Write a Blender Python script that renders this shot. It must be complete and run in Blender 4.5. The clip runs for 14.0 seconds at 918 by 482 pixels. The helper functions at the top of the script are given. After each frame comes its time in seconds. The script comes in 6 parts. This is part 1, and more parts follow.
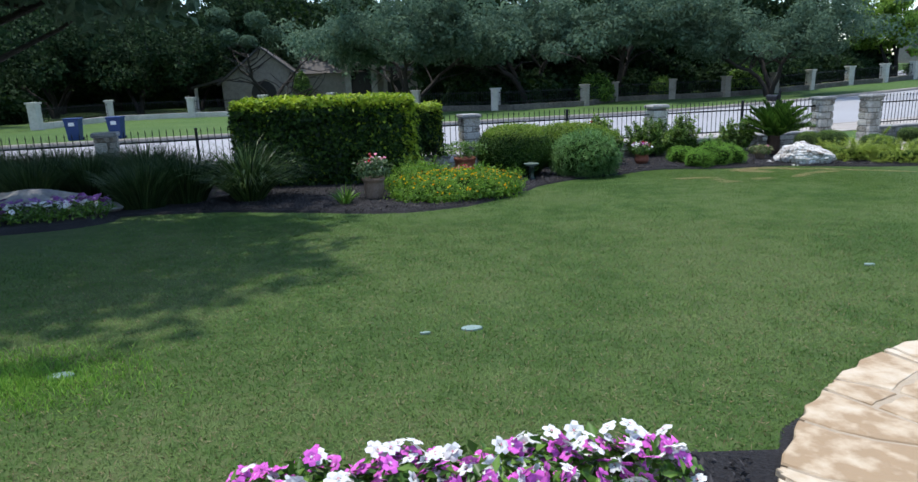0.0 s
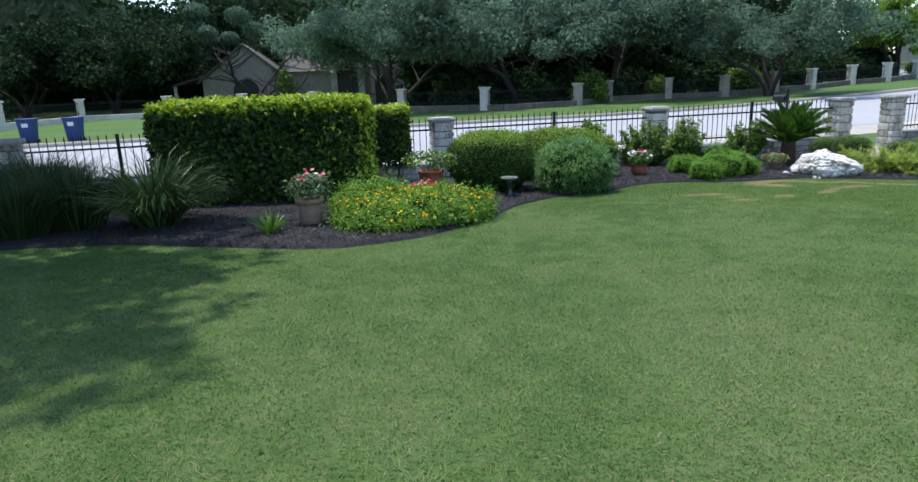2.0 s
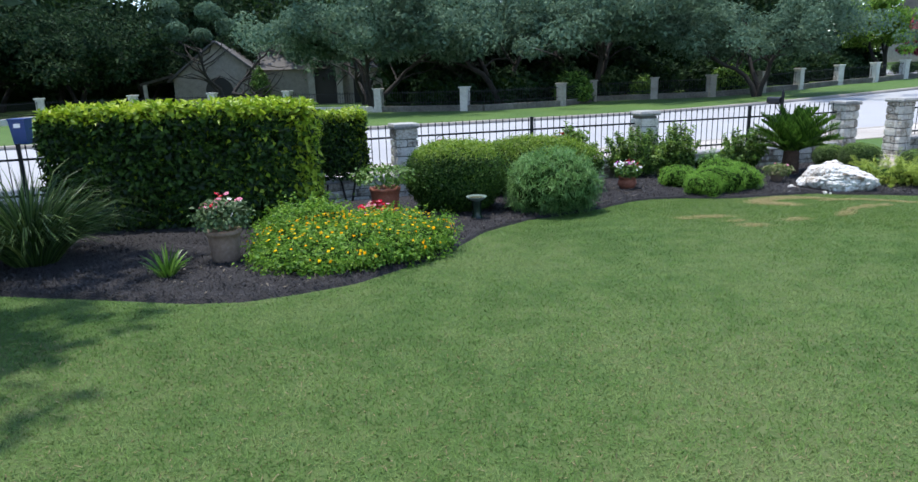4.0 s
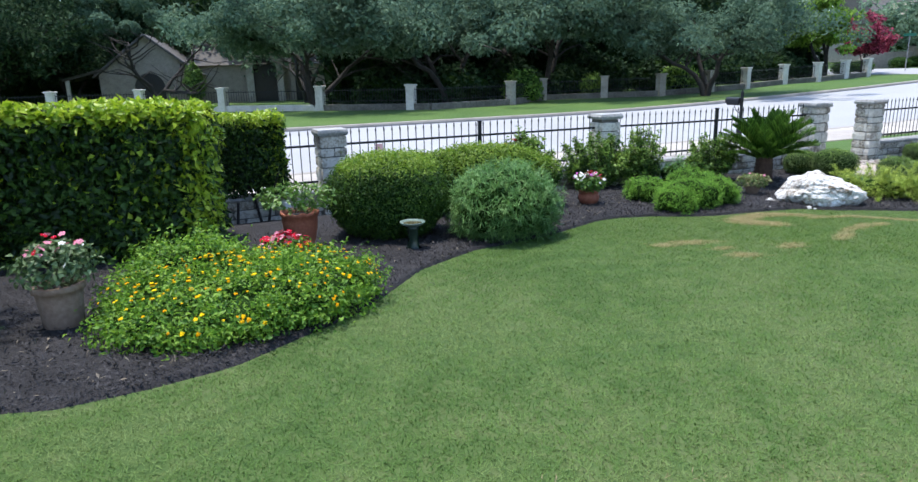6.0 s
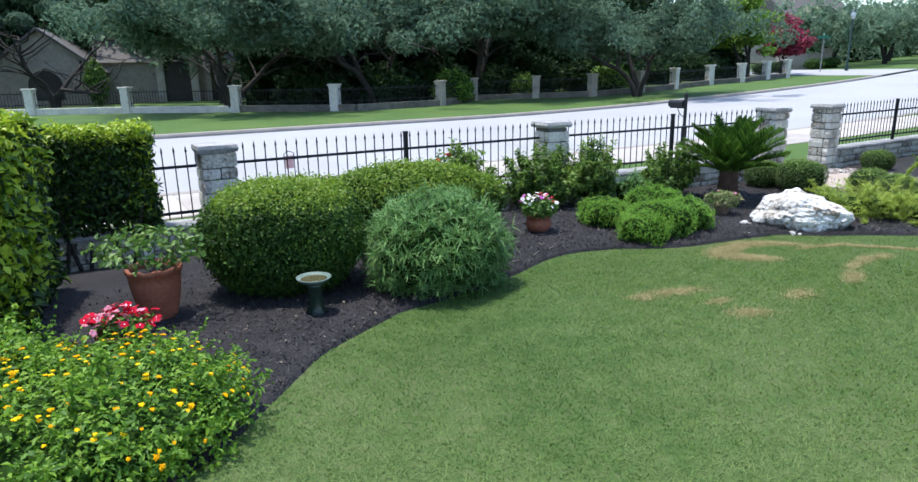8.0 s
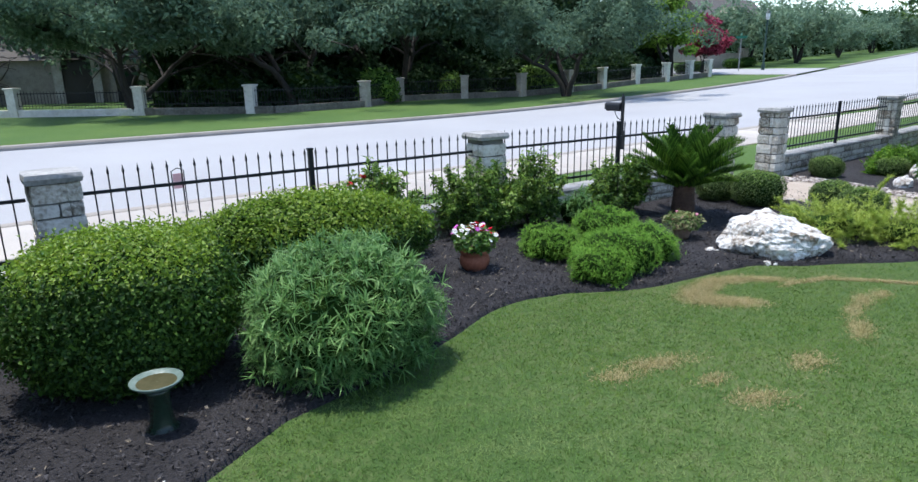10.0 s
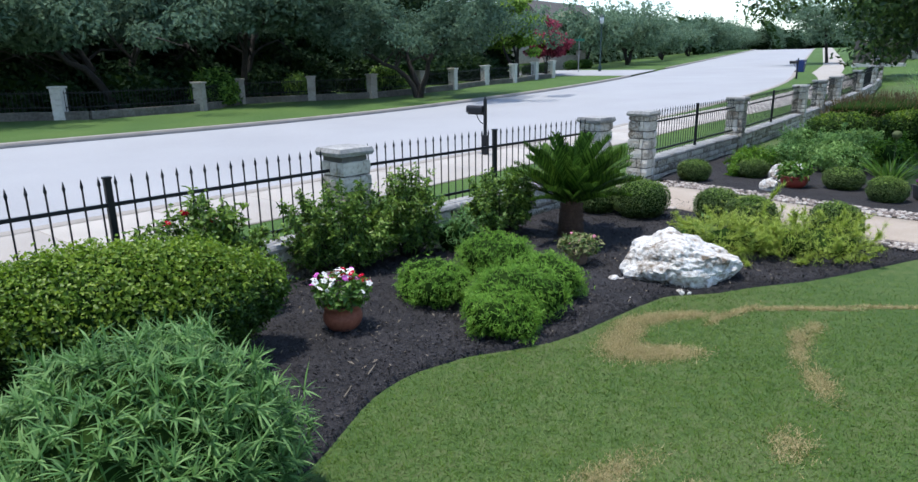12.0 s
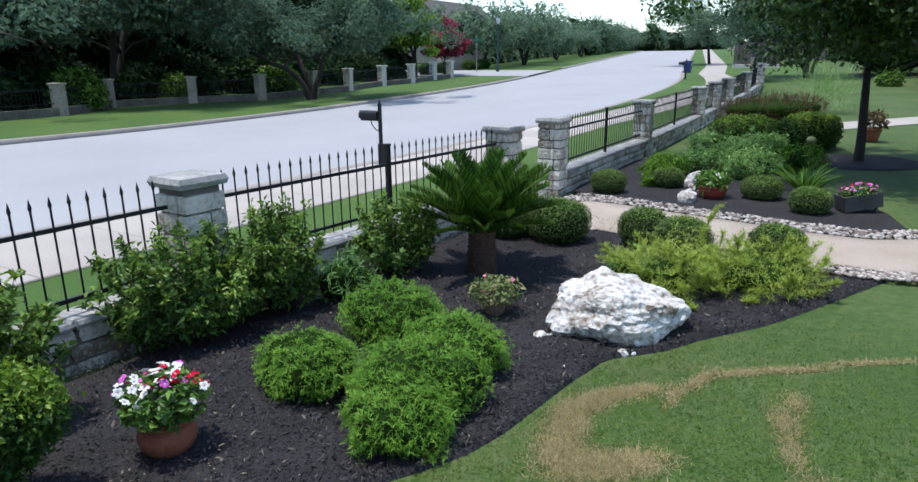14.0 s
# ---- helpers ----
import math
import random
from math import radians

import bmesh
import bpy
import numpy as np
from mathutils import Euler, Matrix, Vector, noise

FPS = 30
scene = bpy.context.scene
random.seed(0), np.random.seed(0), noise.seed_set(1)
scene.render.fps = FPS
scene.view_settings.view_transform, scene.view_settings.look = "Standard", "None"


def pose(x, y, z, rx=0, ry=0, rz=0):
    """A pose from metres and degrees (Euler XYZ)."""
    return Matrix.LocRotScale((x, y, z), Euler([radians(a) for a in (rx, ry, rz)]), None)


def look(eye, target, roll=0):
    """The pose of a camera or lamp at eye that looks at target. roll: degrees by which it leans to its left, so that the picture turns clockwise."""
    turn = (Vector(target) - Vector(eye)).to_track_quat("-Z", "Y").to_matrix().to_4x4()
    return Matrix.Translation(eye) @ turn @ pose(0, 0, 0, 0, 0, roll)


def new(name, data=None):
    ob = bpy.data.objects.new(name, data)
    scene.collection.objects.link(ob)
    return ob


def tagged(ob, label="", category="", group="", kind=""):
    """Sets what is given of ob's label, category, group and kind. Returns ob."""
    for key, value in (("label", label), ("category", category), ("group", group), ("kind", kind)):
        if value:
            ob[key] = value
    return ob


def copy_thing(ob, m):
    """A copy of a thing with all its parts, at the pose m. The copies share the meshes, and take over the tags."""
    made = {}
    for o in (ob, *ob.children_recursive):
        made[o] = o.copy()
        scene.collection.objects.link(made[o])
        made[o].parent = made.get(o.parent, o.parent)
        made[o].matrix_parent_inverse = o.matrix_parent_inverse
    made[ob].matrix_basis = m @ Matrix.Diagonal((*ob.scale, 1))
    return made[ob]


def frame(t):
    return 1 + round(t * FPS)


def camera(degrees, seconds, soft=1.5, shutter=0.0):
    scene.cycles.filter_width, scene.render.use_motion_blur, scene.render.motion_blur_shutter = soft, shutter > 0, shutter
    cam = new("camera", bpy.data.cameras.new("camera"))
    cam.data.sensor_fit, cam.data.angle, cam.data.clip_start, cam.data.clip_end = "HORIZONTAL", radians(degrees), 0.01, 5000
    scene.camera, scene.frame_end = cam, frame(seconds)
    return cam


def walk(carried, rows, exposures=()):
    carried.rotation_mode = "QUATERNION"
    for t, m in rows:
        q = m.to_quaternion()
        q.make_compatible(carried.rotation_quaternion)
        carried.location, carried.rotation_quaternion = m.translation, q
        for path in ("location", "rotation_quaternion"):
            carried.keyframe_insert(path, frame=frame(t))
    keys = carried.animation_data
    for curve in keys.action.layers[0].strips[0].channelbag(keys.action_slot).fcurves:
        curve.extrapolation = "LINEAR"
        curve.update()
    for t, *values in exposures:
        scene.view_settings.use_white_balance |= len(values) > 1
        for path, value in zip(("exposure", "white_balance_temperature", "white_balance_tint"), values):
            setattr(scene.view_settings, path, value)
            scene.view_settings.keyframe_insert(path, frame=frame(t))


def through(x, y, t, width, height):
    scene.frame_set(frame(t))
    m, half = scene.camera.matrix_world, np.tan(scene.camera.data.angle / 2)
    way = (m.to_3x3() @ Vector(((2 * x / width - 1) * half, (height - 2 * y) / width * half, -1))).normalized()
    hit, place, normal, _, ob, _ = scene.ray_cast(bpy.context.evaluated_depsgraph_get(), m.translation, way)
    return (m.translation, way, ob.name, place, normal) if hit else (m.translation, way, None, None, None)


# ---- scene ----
cam = camera(70.4, 14.0)
PATH = [
    (0, (0.591, 0.318, 1.743), (0.487, 2.257, 1.262), -1.9),
    (0.5, (0.67, 0.809, 1.73), (0.569, 2.747, 1.248), -1.9),
    (1, (0.736, 1.307, 1.735), (0.638, 3.245, 1.251), -1.9),
    (1.5, (0.822, 1.77, 1.726), (0.728, 3.709, 1.242), -1.9),
    (2, (0.948, 2.165, 1.72), (0.86, 4.103, 1.235), -1.8),
    (4.5, (1.259, 4.009, 1.755), (1.246, 5.947, 1.26), -1.5),
    (5, (1.294, 4.376, 1.76), (1.321, 6.312, 1.259), -1.3),
    (5.5, (1.343, 4.754, 1.741), (1.408, 6.69, 1.242), -1.3),
    (6, (1.394, 5.161, 1.751), (1.5, 7.094, 1.249), -1.3),
    (6.5, (1.427, 5.609, 1.766), (1.584, 7.538, 1.261), -1.1),
    (7, (1.469, 6.064, 1.763), (1.68, 7.988, 1.259), -1.2),
    (7.5, (1.518, 6.489, 1.757), (1.789, 8.405, 1.251), -1.1),
    (8, (1.608, 6.875, 1.769), (1.919, 8.784, 1.26), -1.0),
    (10.5, (2.054, 8.61, 1.816), (2.662, 10.444, 1.299), -0.9),
    (11, (2.127, 8.959, 1.814), (2.847, 10.751, 1.297), -0.8),
    (11.5, (2.204, 9.264, 1.815), (3.025, 11.013, 1.296), -0.8),
    (12, (2.311, 9.587, 1.817), (3.231, 11.284, 1.296), -0.7),
    (12.5, (2.481, 9.938, 1.828), (3.488, 11.584, 1.301), -0.5),
    (13, (2.68, 10.208, 1.838), (3.75, 11.814, 1.312), -0.6),
    (13.5, (2.921, 10.47, 1.838), (4.04, 12.042, 1.313), -0.6),
    (14, (3.115, 10.72, 1.842), (4.28, 12.258, 1.317), -0.5),
]

walk(cam, [(t, look(eye, target, roll)) for t, eye, target, roll in PATH],
     exposures=[(0.0, 0.87, 6250, 10), (1.0, 0.89, 6250, 10), (2.0, 1.20, 6250, 10), (4.5, 1.34, 6250, 10), (5.5, 1.44, 6250, 10), (8.0, 1.41, 6250, 10), (11.0, 1.12, 6250, 10), (14.0, 0.96, 6250, 10)])

# ---------------------------------------------------------------- light
SUN = Vector((-0.17, 0.13, 0.976)).normalized()
world = bpy.data.worlds.new("sky")
scene.world = world
world.use_nodes = True
wn = world.node_tree.nodes
sky = wn.new("ShaderNodeTexSky")
sky.sky_type = "NISHITA"
sky.sun_disc = False
sky.sun_elevation = math.asin(SUN.z)
sky.sun_rotation = math.atan2(SUN.x, SUN.y)
sky.dust_density = 0.7
sky.air_density = 1.0
world.node_tree.links.new(sky.outputs[0], wn["Background"].inputs[0])
wn["Background"].inputs[1].default_value = 0.15
sun_data = bpy.data.lights.new("sun", "SUN")
sun_data.energy = 2.4
sun_data.angle = radians(1.1)
sun_data.color = (1.0, 0.95, 0.87)
sun = new("sun", sun_data)
sun.matrix_world = look(SUN * 50, (0, 0, 0))

# ---------------------------------------------------------------- the lie of the land
DX, DY = 0.928, 0.371          # direction of the street


def rise(s):
    u = np.clip(s - 18, 0, None)
    return np.where(u < 14, 0.033 * u * u / 28, 0.033 * (np.minimum(u, 150) - 7))


def gz(x, y):
    """Height of the ground at x, y."""
    x, y = np.asarray(x, float), np.asarray(y, float)
    s, off = DX * x + DY * y, -DY * x + DX * y
    yard = np.interp(y, [-40, 0, 1.9, 3.7, 6, 9, 11, 13, 16, 30], [.43, .445, .452, .36, .25, .11, .03, -.05, -.1, -.1]) - .008 * np.clip(x, -8, 8)
    k = np.clip((off - 12.3) / 1.2, 0, 1)
    k = k * k * (3 - 2 * k)
    k = np.where(y < -2, 0, k)
    return yard * (1 - k) - .2 * k + rise(s)


def zat(x, y):
    return float(gz(x, y))


def street(s, off):
    """The place s along the street and off across it; far up the hill the street bends to the left."""
    u = np.clip(s - 35, 0, 25)
    off = off + .0048 * u * u + .2 * np.clip(s - 60, 0, None)
    return DX * s - DY * off, DY * s + DX * off


# ---------------------------------------------------------------- materials
def material(name, colors, scale=4.0, fine=40.0, rough=0.8, bump=0.3, bump_scale=None, island=0.0, objrand=0.0, metal=0.0,
             leafy=0.0, spec=0.4, dist=0.02, detail=6.0, gain=1.0):
    """A surface whose colour wanders between the given colours at two scales, with fine relief."""
    m = bpy.data.materials.new(name)
    m.use_nodes = True
    nt = m.node_tree
    n, lk = nt.nodes, nt.links
    bsdf = n["Principled BSDF"]
    bsdf.inputs["Roughness"].default_value = rough
    bsdf.inputs["Metallic"].default_value = metal
    bsdf.inputs["Specular IOR Level"].default_value = spec
    geo = n.new("ShaderNodeNewGeometry")
    n1, n2 = n.new("ShaderNodeTexNoise"), n.new("ShaderNodeTexNoise")
    for t, sc in ((n1, scale), (n2, fine)):
        t.inputs["Scale"].default_value = sc
        t.inputs["Detail"].default_value = detail
        lk.new(geo.outputs["Position"], t.inputs["Vector"])
    add = n.new("ShaderNodeMath")
    add.operation = "MULTIPLY_ADD"
    lk.new(n2.outputs["Fac"], add.inputs[0])
    add.inputs[1].default_value = 0.5
    half = n.new("ShaderNodeMath")
    half.operation = "MULTIPLY"
    lk.new(n1.outputs["Fac"], half.inputs[0])
    half.inputs[1].default_value = 0.5
    lk.new(half.outputs[0], add.inputs[2])
    fac = add.outputs[0]
    if gain != 1:
        g = n.new("ShaderNodeMath")
        g.operation = "MULTIPLY_ADD"
        g.inputs[1].default_value, g.inputs[2].default_value = gain, .5 - .5 * gain
        lk.new(fac, g.inputs[0])
        fac = g.outputs[0]
    for amount, out in ((island, geo.outputs["Random Per Island"]), (objrand, None)):
        if amount:
            if out is None:
                out = n.new("ShaderNodeObjectInfo").outputs["Random"]
            mix = n.new("ShaderNodeMath")
            mix.operation = "MULTIPLY_ADD"
            sub = n.new("ShaderNodeMath")
            sub.operation = "SUBTRACT"
            lk.new(out, sub.inputs[0])
            sub.inputs[1].default_value = 0.5
            lk.new(sub.outputs[0], mix.inputs[0])
            mix.inputs[1].default_value = amount
            lk.new(fac, mix.inputs[2])
            fac = mix.outputs[0]
    ramp = n.new("ShaderNodeValToRGB")
    el = ramp.color_ramp.elements
    while len(el) < len(colors):
        el.new(0.5)
    for i, c in enumerate(colors):
        el[i].position = 0.28 + 0.44 * i / max(1, len(colors) - 1)
        el[i].color = (*c, 1)
    lk.new(fac, ramp.inputs[0])
    lk.new(ramp.outputs[0], bsdf.inputs["Base Color"])
    if bump:
        b = n.new("ShaderNodeBump")
        b.inputs["Strength"].default_value = bump
        b.inputs["Distance"].default_value = dist
        t = n2
        if bump_scale:
            t = n.new("ShaderNodeTexNoise")
            t.inputs["Scale"].default_value = bump_scale
            t.inputs["Detail"].default_value = 5
            lk.new(geo.outputs["Position"], t.inputs["Vector"])
        lk.new(t.outputs["Fac"], b.inputs["Height"])
        lk.new(b.outputs[0], bsdf.inputs["Normal"])
    if leafy:
        tr = n.new("ShaderNodeBsdfTranslucent")
        lk.new(ramp.outputs[0], tr.inputs["Color"])
        mx = n.new("ShaderNodeMixShader")
        mx.inputs[0].default_value = leafy
        lk.new(bsdf.outputs[0], mx.inputs[1])
        lk.new(tr.outputs[0], mx.inputs[2])
        lk.new(mx.outputs[0], n["Material Output"].inputs[0])
    return m


def leaf_material(name, colors, rough=0.5, through=0.3, vary=0.9, spec=0.35):
    return material(name, colors, 1.2, 9.0, rough, 0.0, island=vary, leafy=through, spec=spec)


M_LAWN = material("lawn_soil", [(.037, .074, .0135), (.053, .090, .019), (.075, .101, .031)], .55, 14, .95, .25, 120, gain=2.4)
M_VERGE = material("verge_grass", [(.036, .082, .011), (.052, .104, .015), (.078, .126, .023)], .4, 30, .95, .6, 60, gain=1.4)
M_GRASS = material("grass_blades", [(.078, .148, .035), (.104, .184, .046), (.131, .208, .058), (.160, .226, .076)], .6, 4.0, .7, 0, island=.2, leafy=.3, spec=.12, gain=3.0)
M_DEEPGREEN = material("deep_green_blades", [(.057, .114, .0155), (.077, .140, .020), (.102, .162, .027)], .8, 5.0, .7, 0, island=.2, leafy=.3, spec=.1, gain=2.4)
M_MULCH = material("mulch", [(.009, .0082, .0092), (.020, .0185, .0205), (.040, .037, .040)], 3, 70, .95, 1.0, 60, dist=.03)
M_CHIP = material("mulch_chips", [(.009, .0082, .0092), (.021, .0195, .0215), (.052, .048, .050)], 5, 60, .9, .2, island=.7)
M_ROAD = material("road_concrete", [(.255, .255, .262), (.30, .301, .308), (.335, .336, .342)], .25, 30, .85, .15, 80)
M_WALK = material("pale_concrete", [(.28, .25, .22), (.34, .31, .275), (.41, .375, .335)], 1.0, 40, .85, .2, 90)
M_SLAB = material("concrete_slab", [(.30, .27, .24), (.36, .33, .295), (.43, .395, .355)], 1.0, 40, .85, .2, 90, objrand=.25)
M_KERB = material("kerb_concrete", [(.20, .18, .155), (.27, .245, .215), (.34, .31, .28)], 1.5, 30, .9, .3)
M_STONE = material("limestone", [(.16, .13, .098), (.37, .33, .275), (.53, .487, .42), (.62, .58, .515)], 7, 30, .9, .8, 30, objrand=.34, dist=.02, gain=1.5)
M_CAP = material("limestone_cap", [(.14, .138, .135), (.28, .275, .265), (.44, .43, .41)], 4, 25, .9, .5, 30, dist=.012)
M_MORTAR = material("mortar", [(.10, .095, .085), (.17, .16, .145)], 6, 60, .95, .4)
M_IRON = material("black_iron", [(.006, .007, .009), (.012, .013, .016)], 6, 50, .5, .1, spec=.3)
M_FARSTONE = material("far_limestone", [(.44, .405, .345), (.60, .56, .495), (.71, .67, .605)], 2.2, 9, .9, .4, 8, dist=.03)
# dimmer copies of the far limestone, holding the tree shade; tan also for houses
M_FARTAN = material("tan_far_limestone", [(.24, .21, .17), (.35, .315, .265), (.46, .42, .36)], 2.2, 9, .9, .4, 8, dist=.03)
M_SHADEWALL = material("shaded_far_wall", [(.085, .076, .062), (.14, .126, .105), (.21, .19, .165)], 1.2, 9, .95, .5, 8, dist=.03, gain=1.4)
M_ROCK = material("white_rock", [(.17, .13, .09), (.42, .39, .35), (.60, .585, .56), (.68, .67, .65)], 5, 20, .9, .9, 26, dist=.035, gain=1.5)
M_BOXWOOD = leaf_material("boxwood_leaf", [(.015, .046, .007), (.034, .086, .011), (.072, .145, .019)], .55, .36, .65, .25)
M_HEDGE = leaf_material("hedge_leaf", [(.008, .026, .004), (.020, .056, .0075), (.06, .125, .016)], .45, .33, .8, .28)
# new hedge growth, brightened further for the sunlit top and end
M_FRESHLIT = leaf_material("fresh_lit_leaf", [(.16, .27, .014), (.29, .41, .024), (.41, .51, .05)], .4, .4, .6)
# young boxwood growth, made paler for the light on upper faces
M_BOXFRESHLIT = leaf_material("young_lit_boxwood_leaf", [(.098, .185, .016), (.165, .272, .023), (.24, .345, .037)], .45, .4, .55)
M_BALL = leaf_material("clipped_ball_leaf", [(.046, .082, .022), (.092, .152, .036), (.155, .225, .06)], .45, .35, .7)
# near-black, to hold the shade deep inside foliage
M_SHADECORE = material("inner_growth", [(.010, .024, .005), (.022, .046, .009)], 6, 30, 1.0, .4, spec=.03)
M_GREYLEAF = leaf_material("sage_leaf", [(.064, .158, .038), (.115, .245, .066), (.20, .345, .11)], .6, .38, .7)
M_MOUND = leaf_material("mound_leaf", [(.085, .20, .022), (.15, .31, .036), (.24, .42, .062)], .6, .4, .5, .2)
M_LANTANA = leaf_material("lantana_leaf", [(.058, .146, .013), (.118, .258, .022), (.20, .35, .035)], .55, .4, .8)
M_YELLOWSH = leaf_material("yellow_shrub_leaf", [(.18, .27, .03), (.30, .40, .055), (.42, .50, .10)], .55, .4)
M_SHRUB = leaf_material("shrub_leaf", [(.034, .082, .013), (.075, .16, .024), (.14, .245, .042)], .45, .38)
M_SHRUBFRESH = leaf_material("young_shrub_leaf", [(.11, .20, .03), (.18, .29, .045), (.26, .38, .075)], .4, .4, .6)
M_OAK = leaf_material("oak_leaf", [(.056, .102, .068), (.098, .162, .102), (.16, .235, .15)], .75, .35, .32, .08)
# distance haze is put into this paler copy of the oak leaf
M_HAZEOAK = leaf_material("hazy_oak_leaf", [(.10, .165, .105), (.16, .245, .155), (.24, .33, .215)], .75, .5, .32, .08)
M_OAK2 = leaf_material("bright_tree_leaf", [(.05, .11, .014), (.10, .21, .025), (.18, .30, .04)], .5, .35)
M_BRIGHT = leaf_material("sunlit_tree_leaf", [(.08, .16, .018), (.15, .28, .03), (.24, .38, .05)], .5, .4)
M_RED = leaf_material("crape_myrtle_bloom", [(.12, .012, .035), (.28, .028, .07), (.42, .07, .12)], .6)
M_TREELEAF = leaf_material("garden_tree_leaf", [(.02, .055, .012), (.045, .10, .02), (.09, .16, .035)], .5, .3)
M_RUST = leaf_material("rusty_grass", [(.07, .05, .025), (.13, .085, .04), (.17, .13, .06)], .7)
# oak leaf darkened to carry the shade across the street
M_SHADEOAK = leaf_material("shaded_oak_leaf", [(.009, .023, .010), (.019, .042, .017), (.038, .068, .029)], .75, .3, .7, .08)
M_BARK = material("bark", [(.013, .011, .010), (.028, .024, .021), (.052, .045, .038)], 4, 30, .95, .9, 25, dist=.04)
M_TERRA = material("terracotta", [(.17, .05, .028), (.24, .075, .04), (.32, .12, .07)], 5, 40, .7, .15)
M_CLAY = material("weathered_clay", [(.15, .093, .062), (.225, .152, .11), (.31, .23, .18)], 5, 30, .85, .3)
M_SAGO = leaf_material("sago_leaf", [(.025, .066, .009), (.052, .12, .014), (.105, .20, .028)], .5, .3, spec=.18)
M_BRICK = material("house_brick", [(.18, .15, .12), (.28, .24, .193), (.355, .31, .255)], 3, 14, .9, .3)
M_ROOF = material("roof_shingle", [(.055, .05, .045), (.09, .082, .075), (.125, .115, .105)], 2, 12, .9, .4)
M_DARK = material("dark_opening", [(.006, .006, .007), (.012, .012, .013)], 3, 10, .4, 0)
M_BIN = material("blue_plastic", [(.010, .032, .13), (.014, .045, .18)], 3, 30, .5, .05)


# ---------------------------------------------------------------- mesh helpers
def mesh_of(name, verts, faces, mat=None, smooth=False):
    """A mesh from arrays of places and of faces with the same number of corners."""
    verts, faces = np.asarray(verts, np.float32), np.asarray(faces, np.int32)
    me = bpy.data.meshes.new(name)
    me.vertices.add(len(verts))
    me.vertices.foreach_set("co", verts.ravel())
    k = faces.shape[1]
    me.loops.add(faces.size)
    me.loops.foreach_set("vertex_index", faces.ravel())
    me.polygons.add(len(faces))
    me.polygons.foreach_set("loop_start", np.arange(0, faces.size, k, dtype=np.int32))
    me.update(calc_edges=True)
    if smooth:
        me.polygons.foreach_set("use_smooth", np.ones(len(faces), bool))
    if mat:
        me.materials.append(mat)
    me.validate()
    return me


def bm_mesh(name, bm, mat=None, smooth=False):
    me = bpy.data.meshes.new(name)
    if smooth:
        for f in bm.faces:
            f.smooth = True
    bm.to_mesh(me)
    bm.free()
    if mat:
        me.materials.append(mat)
    return me


def part(name, me, parent, label="", m=None):
    ob = new(name, me)
    ob.parent = parent
    if m is not None:
        ob.matrix_basis = m
    if label:
        ob["label"] = label
    return ob


def thing(name, m, label, category, group="", kind=""):
    ob = new(name)
    ob.empty_display_size = 0.2
    ob.matrix_basis = m
    return tagged(ob, label, category, group, kind)


def grid(name, us, vs, fn, mat, smooth=True):
    """A sheet over two lists of parameters; fn gives x, y, z from arrays u, v."""
    U, V = np.meshgrid(us, vs, indexing="ij")
    x, y, z = fn(U, V)
    P = np.stack([x, y, z], -1).reshape(-1, 3)
    i = np.arange(len(us) * len(vs)).reshape(len(us), len(vs))
    F = np.stack([i[:-1, :-1], i[1:, :-1], i[1:, 1:], i[:-1, 1:]], -1).reshape(-1, 4)
    return mesh_of(name, P, F, mat, smooth)


def lathe(name, profile, mat, n=24, smooth=True):
    """A turned body from (radius, height) pairs."""
    a = np.linspace(0, 2 * np.pi, n, endpoint=False)
    P = np.array([[r * math.cos(t), r * math.sin(t), z] for r, z in profile for t in a])
    F = [[j * n + i, j * n + (i + 1) % n, (j + 1) * n + (i + 1) % n, (j + 1) * n + i] for j in range(len(profile) - 1) for i in range(n)]
    return mesh_of(name, P, F, mat, smooth)


def tube(points, radii, n=8):
    """Verts and quads of a tapered pipe along points."""
    pts = [Vector(p) for p in points]
    V, F = [], []
    for i, p in enumerate(pts):
        d = (pts[min(i + 1, len(pts) - 1)] - pts[max(i - 1, 0)]).normalized()
        a = d.cross(Vector((0.3, 0.9, 0.1))).normalized()
        b = d.cross(a)
        for k in range(n):
            t = 2 * math.pi * k / n
            V.append(p + float(radii[i]) * (math.cos(t) * a + math.sin(t) * b))
    for i in range(len(pts) - 1):
        for k in range(n):
            F.append([i * n + k, i * n + (k + 1) % n, (i + 1) * n + (k + 1) % n, (i + 1) * n + k])
    return V, F


def tubes(name, runs, mat, n=8):
    V, F = [], []
    for pts, rad in runs:
        v, f = tube(pts, rad, n)
        F += [[q + len(V) for q in face] for face in f]
        V += v
    return mesh_of(name, np.array([tuple(v) for v in V]), F, mat, True)


def box(bm, sx, sy, sz, m=None, bevel=0.0):
    r = bmesh.ops.create_cube(bm, size=1, matrix=(m or Matrix()) @ Matrix.Diagonal((sx, sy, sz, 1)))
    if bevel:
        es = list({e for v in r["verts"] for e in v.link_edges})
        bmesh.ops.bevel(bm, geom=es, offset=bevel, segments=2, affect="EDGES", profile=0.6)


def unit(v):
    return v / np.maximum(np.linalg.norm(v, axis=-1, keepdims=True), 1e-6)


